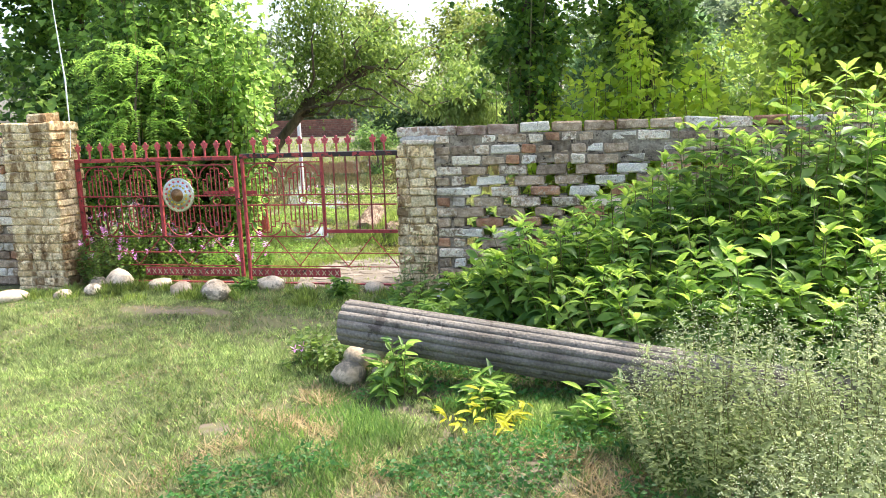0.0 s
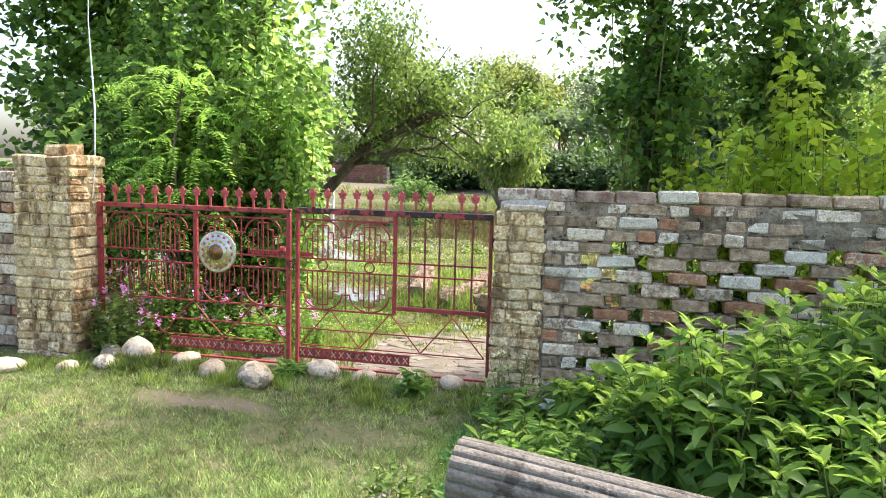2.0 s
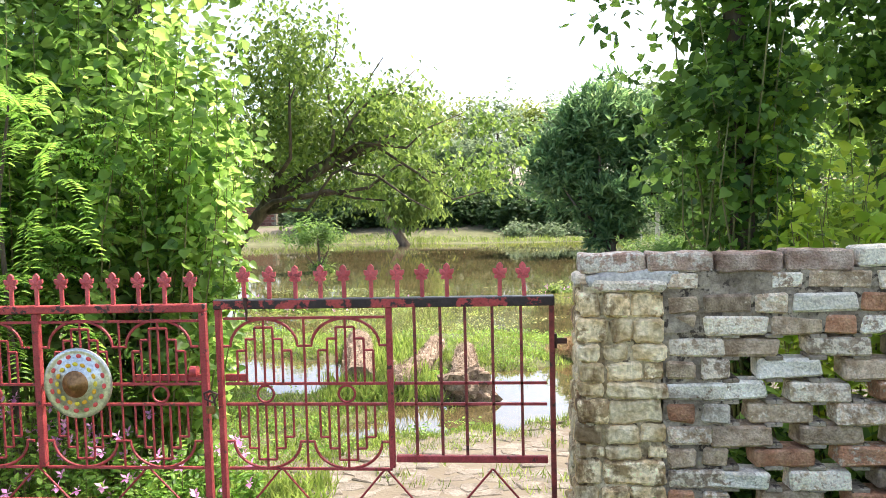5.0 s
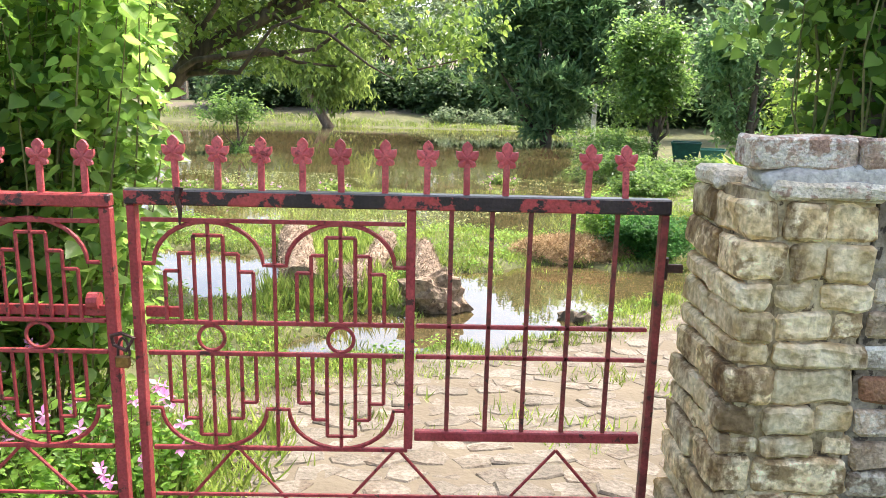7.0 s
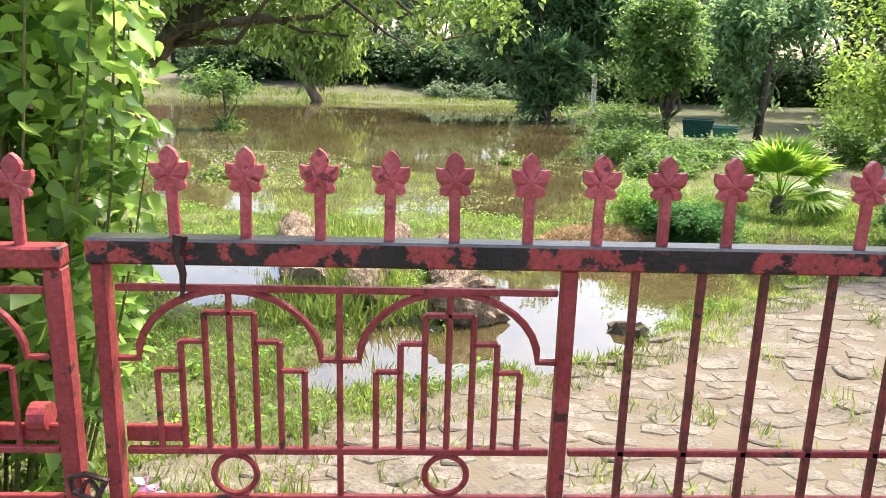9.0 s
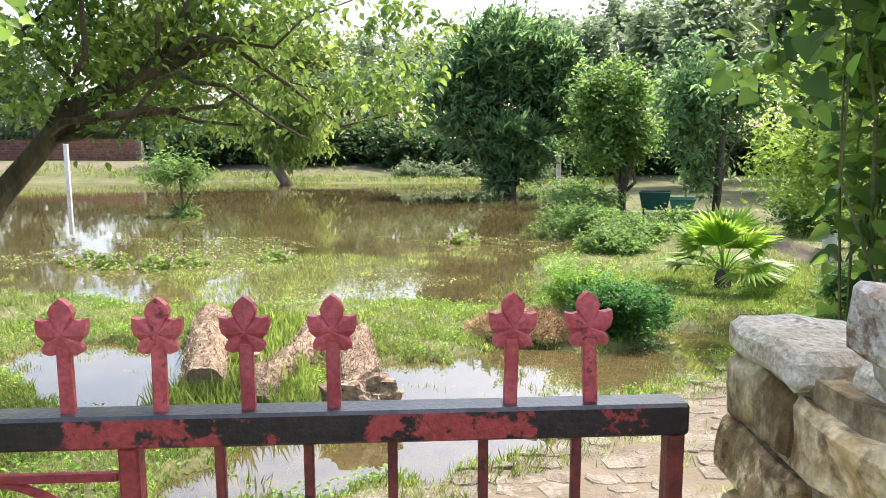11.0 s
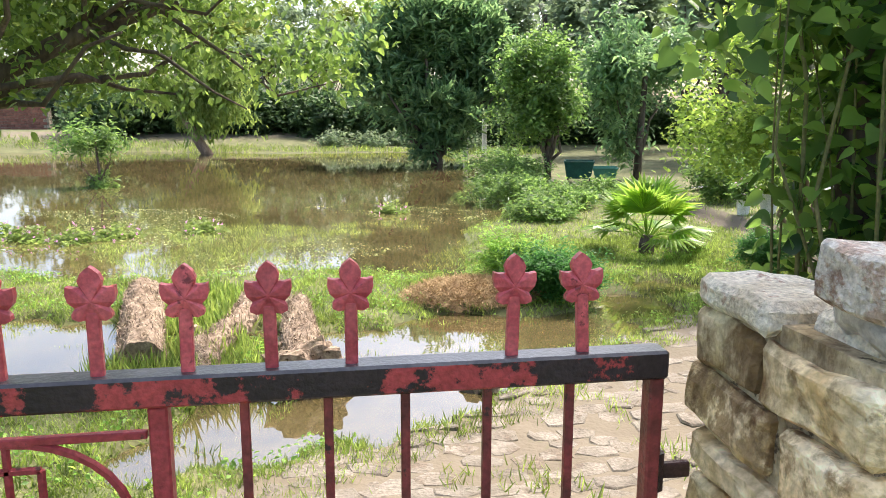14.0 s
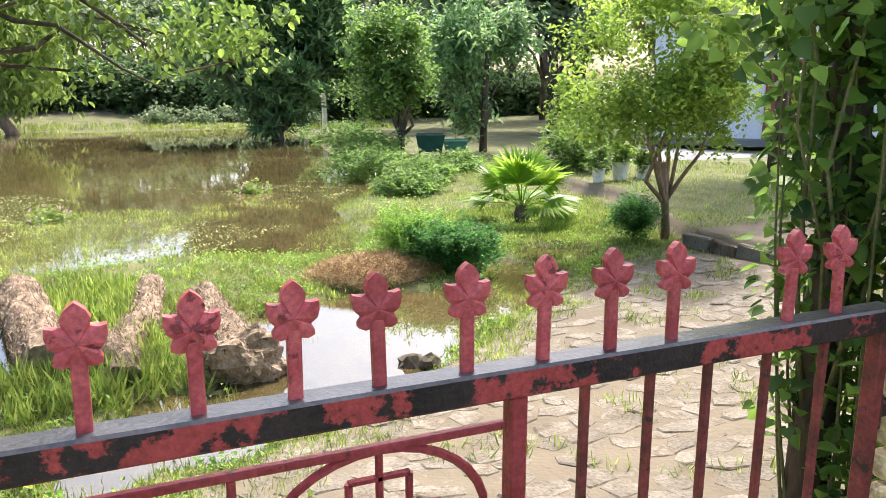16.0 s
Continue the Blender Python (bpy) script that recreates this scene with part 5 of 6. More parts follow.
for k, (x, y, r, h) in enumerate(((2.30, 0.36, 0.13, 0.66), (2.62, 0.75, 0.22, 0.9), (2.12, 0.2, 0.08, 0.40))):
    stems_bush("leafy_weed", "pale broad-leaved plant behind the gate post", "weed", (x, y), (r, r, h), int(20 + 90 * r), 0.085, "bush", "ovate", 185 + k, per=9, group="plants behind the gate post", stem_r=0.004)
cable = tagged(part("cable", tube([(-1.66, -0.05, 1.20), (-1.67, 0.0, 1.45), (-1.74, 0.1, 1.9), (-1.90, 0.25, 2.6), (-2.0, 0.4, 3.4)], [0.003, 0.004, 0.008, 0.004, 0.003], 6), "house"), "pale plastic cable hanging by the gate pillar", "cable")

# beyond the gate
rs = np.random.RandomState(51)
for k, (x, y, rx, ry, h) in enumerate(((2.80, 6.0, 0.40, 0.38, 0.62), (3.22, 5.5, 0.36, 0.32, 0.52), (2.98, 5.6, 0.4, 0.3, 0.5), (5.42, 5.95, 0.32, 0.3, 0.55))):
    z = ground_at(x, y)
    t = thing("marigold_bush", "dense dark green feathery bush at the water's edge", "bush", (x, y, z), "feathery bushes")
    part("stem", tube([(0, 0, -0.05), (0, 0, h * 0.5)], [0.02, 0.012], 6), "bark", t)
    p, o = clumps((0, 0, h * 0.5), (rx, ry, h * 0.5), 130, 50, 0.06, rs)
    p = p[p[:, 2] > 0]
    leaves("foliage", p, 0.042, "lance", "feather" if k == 0 else "darkbush", t, droop=-0.2, rs=rs)
for k, (x, y, rx, ry, h) in enumerate(((4.5, 12.8, 0.9, 0.9, 0.6), (5.0, 14.3, 0.9, 0.9, 0.75), (5.0, 11.4, 0.7, 0.6, 0.4), (6.2, 12.6, 0.6, 0.6, 0.35), (5.4, 18, 1.2, 1.0, 0.8), (7.3, 10.2, 0.6, 0.5, 0.8), (4.4, 10.4, 0.6, 0.5, 0.3), (8.8, 12.2, 0.8, 0.8, 1.3))):
    t = thing("pond_bush", "loose green bush growing at the pond side", "bush", (x, y, ground_at(x, y)), "pond-side bushes")
    part("stem", tube([(0, 0, -0.05), (0, 0, h * 0.5)], [0.03, 0.015], 6), "bark", t)
    p, o = clumps((0, 0, h * 0.45), (rx, ry, h * 0.55), 120, 34, 0.10, rs)
    p = p[p[:, 2] > -0.05]
    leaves("foliage", p, 0.085, "lance", "citrus", t, droop=-0.1, rs=rs)
for k, (x, y) in enumerate(((-2.9, 9.9), (-2.3, 9.7), (-1.8, 10.0), (-0.7, 10.3), (2.2, 12.0), (-3.4, 10.2))):
    flower_plant((x, y), 0.32, 0.34, 190 + k, 14, "pale pink flowering plant standing in water", "willow", 0.07, 50, "pink plants in the water", 0.03)


def fan_palm(x, y):
    """Short trunk, long stalks, fans of pleated blades."""
    rs = np.random.RandomState(61)
    t = thing("fan_palm", "young fan palm with glossy pleated fans", "palm", (x, y, ground_at(x, y)))
    part("trunk", tube([(0, 0, -0.05), (0, 0, 0.1), (0.0, 0, 0.22)], [0.085, 0.10, 0.06], 12, wobble=0.4), "bark", t)
    for k in range(15):
        a = k * 2.4 + rs.uniform(-0.2, 0.2)
        lift = rs.uniform(0.65, 1.35) if k > 5 else rs.uniform(0.05, 0.4)
        d = Vector((math.cos(a) * math.cos(lift), math.sin(a) * math.cos(lift), math.sin(lift)))
        L = rs.uniform(0.30, 0.46)
        hub = Vector((0, 0, 0.18)) + d * L
        part("stalk", tube([(0, 0, 0.15), tuple(Vector((0, 0, 0.18)) + d * L * 0.5 + Vector((0, 0, 0.03))), tuple(hub)], [0.010, 0.008, 0.006], 5), "palm", t)
        side = d.cross(Vector((0, 0, 1))).normalized()
        up = side.cross(d)
        bm = bmesh.new()
        n = 22
        for j in range(n):
            th = (j / (n - 1) - 0.5) * 2.9
            v = d * math.cos(th) + side * math.sin(th)
            w = (side * math.cos(th) - d * math.sin(th))
            r = rs.uniform(0.42, 0.52) * (0.75 + 0.25 * math.cos(th * 0.6))
            mid = hub + v * r * 0.55 + up * 0.02
            tip = hub + v * r + Vector((0, 0, -0.07 * rs.uniform(0.2, 1.4)))
            q = [bm.verts.new(p) for p in (hub, mid + w * 0.030, tip, mid - w * 0.030, mid + up * 0.014)]
            bm.faces.new((q[0], q[1], q[4]))
            bm.faces.new((q[1], q[2], q[4]))
            bm.faces.new((q[0], q[4], q[3]))
            bm.faces.new((q[4], q[2], q[3]))
        part("fan", bm, "palm", t)


fan_palm(4.85, 7.5)


def fallen_log(pts, radii, label, cut, seed):
    t = thing("log", label, "log", (0, 0, 0), "dead logs in the puddle")
    fine = []
    rr = []
    for (a, b), (r0, r1) in zip(zip(pts, pts[1:]), zip(radii, radii[1:])):
        for f in np.linspace(0, 1, 24, endpoint=False):
            fine.append(Vector(a).lerp(Vector(b), f))
            rr.append(r0 + (r1 - r0) * f)
    fine.append(Vector(pts[-1]))
    rr.append(radii[-1])
    bm = bmesh.new()
    add_tube(bm, fine, rr, 44)
    for v in bm.verts:
        q = Vector((v.co.x, v.co.y * 0.45, v.co.z))
        k = noise.noise(q * 9 + Vector((seed, 0, 0))) * 0.03 + noise.noise(q * 34) * 0.016 + noise.noise(q * 70) * 0.008
        v.co += Vector((noise.noise(q * 7 + Vector((seed, 3, 0))) * 0.03 + noise.noise(q * 40 + Vector((0, seed, 3))) * 0.014, 0, k))
    bmesh.ops.recalc_face_normals(bm, faces=bm.faces)
    part("bark", bm, "log", t, smooth=False)
    if cut:
        n = rock((radii[-1] * 1.4, 0.12, radii[-1] * 1.15), seed, 4, 0.5)
        for v in n.verts:
            v.co *= 1 + 0.22 * noise.noise(v.co * 17) + 0.14 * noise.noise(v.co * 41)
        r = part("root_end", n, "log", t, "gnarled broken root end")
        r.location = pts[-1]
    rs = np.random.RandomState(seed + 40)
    F, way = [], []
    for k in range(2600):
        g = rs.randint(len(fine) - 1)
        a, along = rs.uniform(-0.5, math.pi + 0.5), (fine[g + 1] - fine[g]).normalized()
        c = fine[g].lerp(fine[g + 1], rs.rand())
        F.append(tuple(c + Vector((math.cos(a), 0, math.sin(a))) * (rr[g] + rs.uniform(-0.006, 0.012))))
        way.append(tuple(along * rs.choice([-1, 1]) * 0.8 + Vector((-math.sin(a), 0, math.cos(a))) * rs.normal(0, 0.9) + Vector((math.cos(a), 0, math.sin(a))) * 0.25))
    leaves("bark_fibre", F, 0.055, "blade", "fibre", t, "shaggy strips of peeling bark", heading=way, droop=0, spread=0.5, rs=rs)
    return t


fallen_log([(-0.56, 5.85, -0.10), (-0.42, 5.1, -0.14), (-0.24, 4.2, -0.19)], [0.15, 0.16, 0.16], "thick pale dead log lying in grass", False, 3)
fallen_log([(0.42, 5.55, -0.06), (0.34, 4.9, -0.13), (0.16, 4.3, -0.17), (0.20, 3.75, -0.20)], [0.085, 0.095, 0.11, 0.12], "thin forked pale dead log in grass", False, 5)
fallen_log([(0.78, 5.15, -0.06), (0.82, 4.4, -0.12), (0.88, 3.72, -0.15)], [0.09, 0.13, 0.17], "gnarled dead log with broken root end", True, 9)
stump = part("bark_lump", rock((0.07, 0.06, 0.08), 12, 2, 0.5), "log")
stump.location = (0.02, 4.75, -0.16)
tagged(stump, "small broken lump of bark", "bark")
for k, (x, y, s) in enumerate(((1.93, 3.55, 0.10), (2.03, 3.47, 0.075))):
    ob = part("clod", rock((s, s * 0.8, s * 0.75), 14 + k, 2, 0.5), "bark")
    ob.location = (x, y, ground_at(x, y) + s * 0.5)
    tagged(ob, "dark wet clod of earth and stone", "clod")

rs = np.random.RandomState(71)
hay = thing("cuttings_heap", "heap of dry brown grass cuttings", "heap", (2.40, 5.72, ground_at(2.40, 5.72) - 0.02))
part("core", rock((0.55, 0.34, 0.12), 33, 3, 0.5), "hay", hay)
n = 9000
q, a = np.sqrt(rs.uniform(0, 1, n)), rs.uniform(0, 2 * np.pi, n)
leaves("straw", np.stack([0.72 * q * np.cos(a), 0.44 * q * np.sin(a), 0.19 * np.sqrt(np.clip(1 - q ** 2, 0, 1)) * rs.uniform(0.8, 1.1, n)], 1), 0.065, "blade", "hay", hay, droop=-0.1, rs=rs)


# trough, pots, posts, far wall, house, drive
def trough(x, y, turn, mat_name, w, h, label, lid):
    t = thing("trough", label, "trough", (x, y, ground_at(x, y)), "green troughs")
    t.rotation_euler = (0, 0, turn)
    bm = bmesh.new()
    lo, hi = w * 0.40, w * 0.5
    z0, z1 = 0.17, 0.17 + h
    ring0 = [bm.verts.new((sx * lo, sy * 0.2, z0)) for sx, sy in ((-1, -1), (1, -1), (1, 1), (-1, 1))]
    ring1 = [bm.verts.new((sx * hi, sy * 0.28, z1)) for sx, sy in ((-1, -1), (1, -1), (1, 1), (-1, 1))]
    ring2 = [bm.verts.new((sx * (hi - 0.02), sy * 0.26, z1)) for sx, sy in ((-1, -1), (1, -1), (1, 1), (-1, 1))]
    ring3 = [bm.verts.new((sx * (lo - 0.02), sy * 0.18, z0 + 0.03)) for sx, sy in ((-1, -1), (1, -1), (1, 1), (-1, 1))]
    bm.faces.new(ring0[::-1])
    bm.faces.new(ring3)
    for p, q in ((ring0, ring1), (ring1, ring2), (ring2, ring3)):
        for k in range(4):
            bm.faces.new((p[k], p[(k + 1) % 4], q[(k + 1) % 4], q[k]))
    part("tub", bm, mat_name, t)
    part("rim", tube([(sx * hi, sy * 0.28, z1) for sx, sy in ((-1, -1), (1, -1), (1, 1), (-1, 1))], 0.018, 6, closed=True), mat_name, t)
    for sx in (-1, 1):
        for sy in (-1, 1):
            part("leg", tube([(sx * w * 0.38, sy * 0.2, -0.02), (sx * w * 0.36, sy * 0.17, z0 + 0.02)], 0.016, 6), "dark_iron", t)


trough(6.78, 15.5, -0.35, "trough", 0.66, 0.38, "dark green metal trough on thin legs", False)
trough(7.34, 15.35, -0.35, "trough2", 0.55, 0.22, "pale green shallow metal trough on legs", False)


def bucket(x, y, r, h, seed, leafmat, bloom):
    t = thing("plant_bucket", "white bucket used as plant pot", "plant pot", (x, y, ground_at(x, y)), "white plant buckets")
    bm = bmesh.new()
    prof = ((r * 0.75, 0.0), (r, h), (r * 1.06, h), (r * 1.06, h + 0.02), (r * 0.94, h + 0.02), (r * 0.9, h - 0.04), (0.002, h - 0.04))
    rings = [[bm.verts.new((a * math.cos(2 * math.pi * k / 20), a * math.sin(2 * math.pi * k / 20), z)) for k in range(20)] for a, z in prof]
    for p, q in zip(rings, rings[1:]):
        for k in range(20):
            bm.faces.new((p[k], p[(k + 1) % 20], q[(k + 1) % 20], q[k]))
    part("bucket", bm, "white_paint", t)
    rs = np.random.RandomState(seed)
    p, o = clumps((0, 0, h + 0.15), (r * 1.5, r * 1.5, 0.2), 34, 24, 0.05, rs)
    leaves("plant", p, 0.09, "lance", leafmat, t, "leafy potted plant", rs=rs)
    if bloom:
        leaves("blossoms", p[::14] + np.array([0, 0, 0.04]), 0.05, "petal", "pink", t, "pink blossoms", rs=rs)


bucket(6.86, 8.80, 0.10, 0.20, 1, "citrus", True)
bucket(7.28, 8.85, 0.13, 0.26, 2, "lime", False)
bucket(7.75, 8.9, 0.11, 0.2, 3, "citrus", True)
for x, y, h in ((-10.6, 26.9, 1.7), (5.9, 24.5, 1.2), (6.6, 24.8, 1.3)):
    ob = part("post", box(-0.07, 0.07, -0.07, 0.07, -0.3, h, 0.012), "white_paint")
    ob.location = (x, y, ground_at(x, y) + 0.06)
    tagged(ob, "pale square concrete post standing in the flood", "post", "concrete posts")

house = thing("house", "pale painted house with a red-brown door", "house", (16.2, 13.2, -0.05))
house.rotation_euler = (0, 0, -0.75)
part("wall", box(-4, 4, 0, 3, 0, 3.0), "house", house)
part("roof", box(-4.3, 4.3, -0.35, 3.3, 3.001, 3.2, 0.03), "white_paint", house)
d = part("door", box(-1.25, -0.2, -0.05, -0.002, 0.02, 2.1, 0.01), "door", house, "red-brown double door")
for x in (-1.2, -0.71):
    part("panel", box(x + 0.05, x + 0.42, -0.075, -0.051, 0.3, 1.9, 0.01), "door", d)
part("plinth", box(-4.02, 4.02, -0.3, -0.003, -0.05, 0.14, 0.01), "road", house)

bm = bmesh.new()
vs = [bm.verts.new((x, y, ground_at(x, y) + 0.055)) for x, y in ((8.8, 14.2), (9.6, 12.6), (11.8, 8.0), (13.0, 5.0), (17, 5.0), (16.0, 9.0), (14.0, 13.0), (12.6, 16.5))]
f = bm.faces.new(vs)
bmesh.ops.solidify(bm, geom=[f], thickness=0.05)
tagged(part("driveway", bm, "road"), "pale grey concrete drive before the house", "driveway", kind="structure")


# ---- grass ----
def blades(name, label, x0, x1, y0, y1, n, size, material, seed, keep, lean=0.5, outline="blade"):
    rs = np.random.RandomState(seed)
    x, y = rs.uniform(x0, x1, n), rs.uniform(y0, y1, n)
    ok = keep(x, y, rs.uniform(0, 1, n))
    x, y = x[ok], y[ok]
    z = height(x, y) - 0.005
    a = rs.uniform(0, 2 * np.pi, len(x))
    up = np.stack([np.cos(a) * lean, np.sin(a) * lean, np.ones(len(x))], 1)
    s = size * (0.7 + 0.5 * np.clip(bump_field(x, y, 3.1, seed) * 0.5 + 0.5, 0, 1))
    ob = leaves(name, np.stack([x, y, z], 1), s, outline, material, heading=up, droop=0, spread=0.7, rs=rs)
    return tagged(ob, label, "grass", kind="stuff")


def lawn_keep(x, y, u):
    patch = np.clip(0.55 + 0.30 * bump_field(x, y, 1.3, 4.0) + 0.32 * bump_field(x, y, 5.9, 3.0) + 0.25 * bump_field(x, y, 17.0, 5.0), 0.06, 1)
    return (u < patch) & ((bare_field(x, y) < 0.32 + 0.2 * u) | ((y < -1.6) & (bare_field(x, y) < 0.5))) & ~((y > -0.4) & (x < -1.6))


blades("grass", "short patchy sunlit lawn grass", -3.9, 4.4, -6.4, -0.05, 640000, 0.045, "grass", 201, lawn_keep, 1.0, "strip")
blades("grass", "dry straw blades in the lawn", -4.2, 4.6, -6.6, -0.1, 60000, 0.055, "drygrass", 202, lambda x, y, u: (u < np.clip(0.4 + 0.5 * bump_field(x, y, 0.9, 2.0) + 0.3 * (x > 1), 0, 1)), 1.4, "needle")
# darker leaf green picked to put forecourt shade into the colour
blades("weedy_grass", "longer green grass tufts before the column", 0.7, 4.6, -4.9, -0.6, 120000, 0.075, "citrus", 210, lambda x, y, u: (bump_field(x, y, 3.3, 5.0) + 0.5 * bump_field(x, y, 8.1, 2.0) > 0.15) & (np.abs(y + 2.32 + 0.106 * (x - 1.77)) > 0.08) & (u < np.clip(x - 1.2, 0, 1)), 0.8, "needle")

blades("gate_grass", "long bright grass among the flowers behind the gate", -1.6, 0.35, 0.12, 1.3, 15000, 0.115, "wetgrass", 216, lambda x, y, u: (bump_field(x, y, 3.9, 2.0) + 0.6 * bump_field(x, y, 9.7, 4.0) > -0.35) & (x < 0.3 - 0.5 * u), 0.8)
blades("boulder_grass", "grass tufts round the boulders before the gate", -1.95, 1.5, -0.75, -0.04, 16000, 0.085, "wetgrass", 215, lambda x, y, u: (bump_field(x, y, 4.7, 3.0) + 0.6 * bump_field(x, y, 11.0, 6.0) > 0.25) & (np.abs(y) > 0.05), 0.7)

rs = np.random.RandomState(220)
n = 52000
x, y = rs.uniform(1.5, 4.6, n), rs.uniform(-4.6, -0.5, n)
ok = (bump_field(x, y, 2.6, 3.0) + 0.5 * bump_field(x, y, 7.0, 1.0) > 0.35 - 0.25 * (x > 2)) & (np.abs(y + 2.32 + 0.106 * (x - 1.77)) > 0.05)
x, y = x[ok], y[ok]
# dark green here also stands in for shade on the weeds
tagged(leaves("creeping_weed", np.stack([x, y, height(x, y) + rs.uniform(0.005, 0.06, len(x))], 1), 0.028, "oval", "darkbush", droop=0.0, rs=rs), "low creeping green weeds through the grass", "weed", kind="stuff")


rs = np.random.RandomState(222)
x, y = rs.uniform(-3.6, 4.2, 70000), rs.uniform(-6.2, -0.3, 70000)
ok = (bump_field(x, y, 2.2, 9.0) + 0.7 * bump_field(x, y, 6.1, 4.0) > 0.1) & (bare_field(x, y) < 0.3)
x, y = x[ok], y[ok]
tagged(leaves("lawn_clover", np.stack([x, y, height(x, y) + rs.uniform(0.004, 0.03, len(x))], 1), 0.02, "oval", "mulberry", droop=-0.1, rs=rs), "tiny green clover leaves in the lawn", "weed", kind="stuff")


def marsh_keep(x, y, u):
    lake, pave = lake_field(x, y), paved_edge(x)
    z = height(x, y)
    land = (y > pave - 0.1) & (raised(x, y) < 0) & (z > WATER - 0.015)
    fade = np.clip(0.62 + 0.40 * bump_field(x, y, 1.9, 3.0) + 0.30 * bump_field(x, y, 6.3, 1.0) + 0.2 * bump_field(x, y, 15.0, 2.0), 0.06, 1)
    return land & (u < fade)


blades("marsh_grass", "lush wet grass round the flood pools", -4.5, 6.2, 0.3, 8.6, 300000, 0.066, "wetgrass", 203, marsh_keep, 0.8, "strip")
blades("marsh_grass", "long tufted grass between the dead logs", -1.1, 1.3, 3.4, 6.2, 7000, 0.17, "wetgrass", 204, lambda x, y, u: (np.abs(x - np.interp(y, [3.6, 4.5, 6], [0.1, -0.1, -0.2])) < 0.55) & (height(x, y) > WATER - 0.02), 0.6)
blades("path_grass", "tufts of grass growing between pavers", -0.9, 6.2, 0.15, 5.6, 26000, 0.07, "wetgrass", 205, lambda x, y, u: (y < paved_edge(x)) & (bump_field(x, y, 3.7, 6.0) + 0.5 * bump_field(x, y, 9, 1) > 0.62), 0.7)
blades("lawn_grass", "green lawn beyond the kerb", 3.0, 13.0, 5.6, 16.0, 90000, 0.07, "wetgrass", 206, lambda x, y, u: (lake_field(x, y) < 0) & (y > 5.6) & (x < 8.7 + (14.2 - y) * 0.457) & ((x < 6.5) | (u < 0.5)), 0.7)


rs = np.random.RandomState(221)
x, y = rs.uniform(-3.5, 5.5, 90000), rs.uniform(0.3, 7.6, 90000)
ok = marsh_keep(x, y, rs.uniform(0, 1.6, 90000)) & (bump_field(x, y, 3.4, 7.0) + 0.5 * bump_field(x, y, 8.0, 2.0) > 0.0)
x, y = x[ok], y[ok]
tagged(leaves("marsh_weed", np.stack([x, y, height(x, y) + rs.uniform(0.01, 0.09, len(x))], 1), 0.034, "oval", "feather", droop=-0.1, rs=rs), "small leafy weeds among wet grass", "weed", kind="stuff")
blades("verge_grass", "grass between the pavers and the pools", -1.2, 6.0, 0.3, 6.0, 90000, 0.06, "wetgrass", 207, lambda x, y, u: (np.abs(y - paved_edge(x) + 0.12) < 0.28 + 0.16 * bump_field(x, y, 2.9, 2.0)) & (height(x, y) > WATER - 0.01) & (u < 0.75), 0.7)
blades("pool_grass", "sparse blades standing in the shallow pools", -2.0, 4.8, 2.4, 6.4, 60000, 0.10, "wetgrass", 208, lambda x, y, u: (height(x, y) < WATER) & (lake_field(x, y) < 0) & (bump_field(x, y, 4.1, 5.0) + 0.6 * bump_field(x, y, 11.0, 3.0) > 0.85), 0.6)
blades("dry_tufts", "limp dry grass tufts round the column", 1.3, 4.4, -4.4, -1.9, 34000, 0.075, "drygrass", 209, lambda x, y, u: (bump_field(x, y, 4.3, 8.0) > 0.45) & (np.abs(y + 2.32 + 0.106 * (x - 1.77)) > 0.10), 2.2, "needle")


def pond_weed(name, label, x0, x1, y0, y1, n, size, seed, level, material, outline="blade"):
    rs = np.random.RandomState(seed)
    x, y = rs.uniform(x0, x1, n), rs.uniform(y0, y1, n)
    ok = (lake_field(x, y) > -0.2) & (bump_field(x, y * 0.7, 0.9, seed) + 0.6 * bump_field(x, y, 3.1, seed + 1) > level)
    x, y = x[ok], y[ok]
    a = rs.uniform(0, 2 * np.pi, len(x))
    ob = leaves(name, np.stack([x, y, np.full(len(x), WATER - 0.004)], 1), size, outline, material, heading=np.stack([np.cos(a) * 0.9, np.sin(a) * 0.9, np.full(len(x), 0.7)], 1), droop=0, spread=0.5, rs=rs)
    tagged(ob, label, "pond weed", kind="stuff")


pond_weed("pond_grass", "sparse grass poking through the water", -4, 3.2, 7.2, 10.8, 18000, 0.07, 211, 0.30, "wetgrass")
pond_weed("pond_scum", "floating specks of weed on the pond", -5, 4, 7.0, 13, 26000, 0.032, 212, 0.30, "grass", "chip")
pond_weed("far_pond_grass", "pale marsh grass in the far shallows", -6, 5, 23.5, 28, 3000, 0.08, 213, 0.5, "grass")
blades("bank_grass", "grass on the far bank", -16, 10, 26.5, 36, 26000, 0.22, "wetgrass", 214, lambda x, y, u: (lake_field(x, y) < 0.1) & (y < 31.3 - 0.2 * x), 0.6)


# ---- masonry pieces, last ----
def piece_set(lx, ly, lz, n, seed, rough, bevel):
    out = []
    for k in range(n):
        me = bpy.data.meshes.new("piece")
        b = rounded_stone(lx, ly, lz, seed + k, rough, bevel)
        b.to_mesh(me)
        b.free()
        out.append(me)
    return out


def place(name, me, material, parent, loc, rot=(0, 0, 0), scale=(1, 1, 1)):
    if not me.materials:
        me.materials.append(M[material])
    ob = new(name, me)
    ob.parent, ob.location, ob.rotation_euler, ob.scale = parent, loc, rot, scale
    return ob


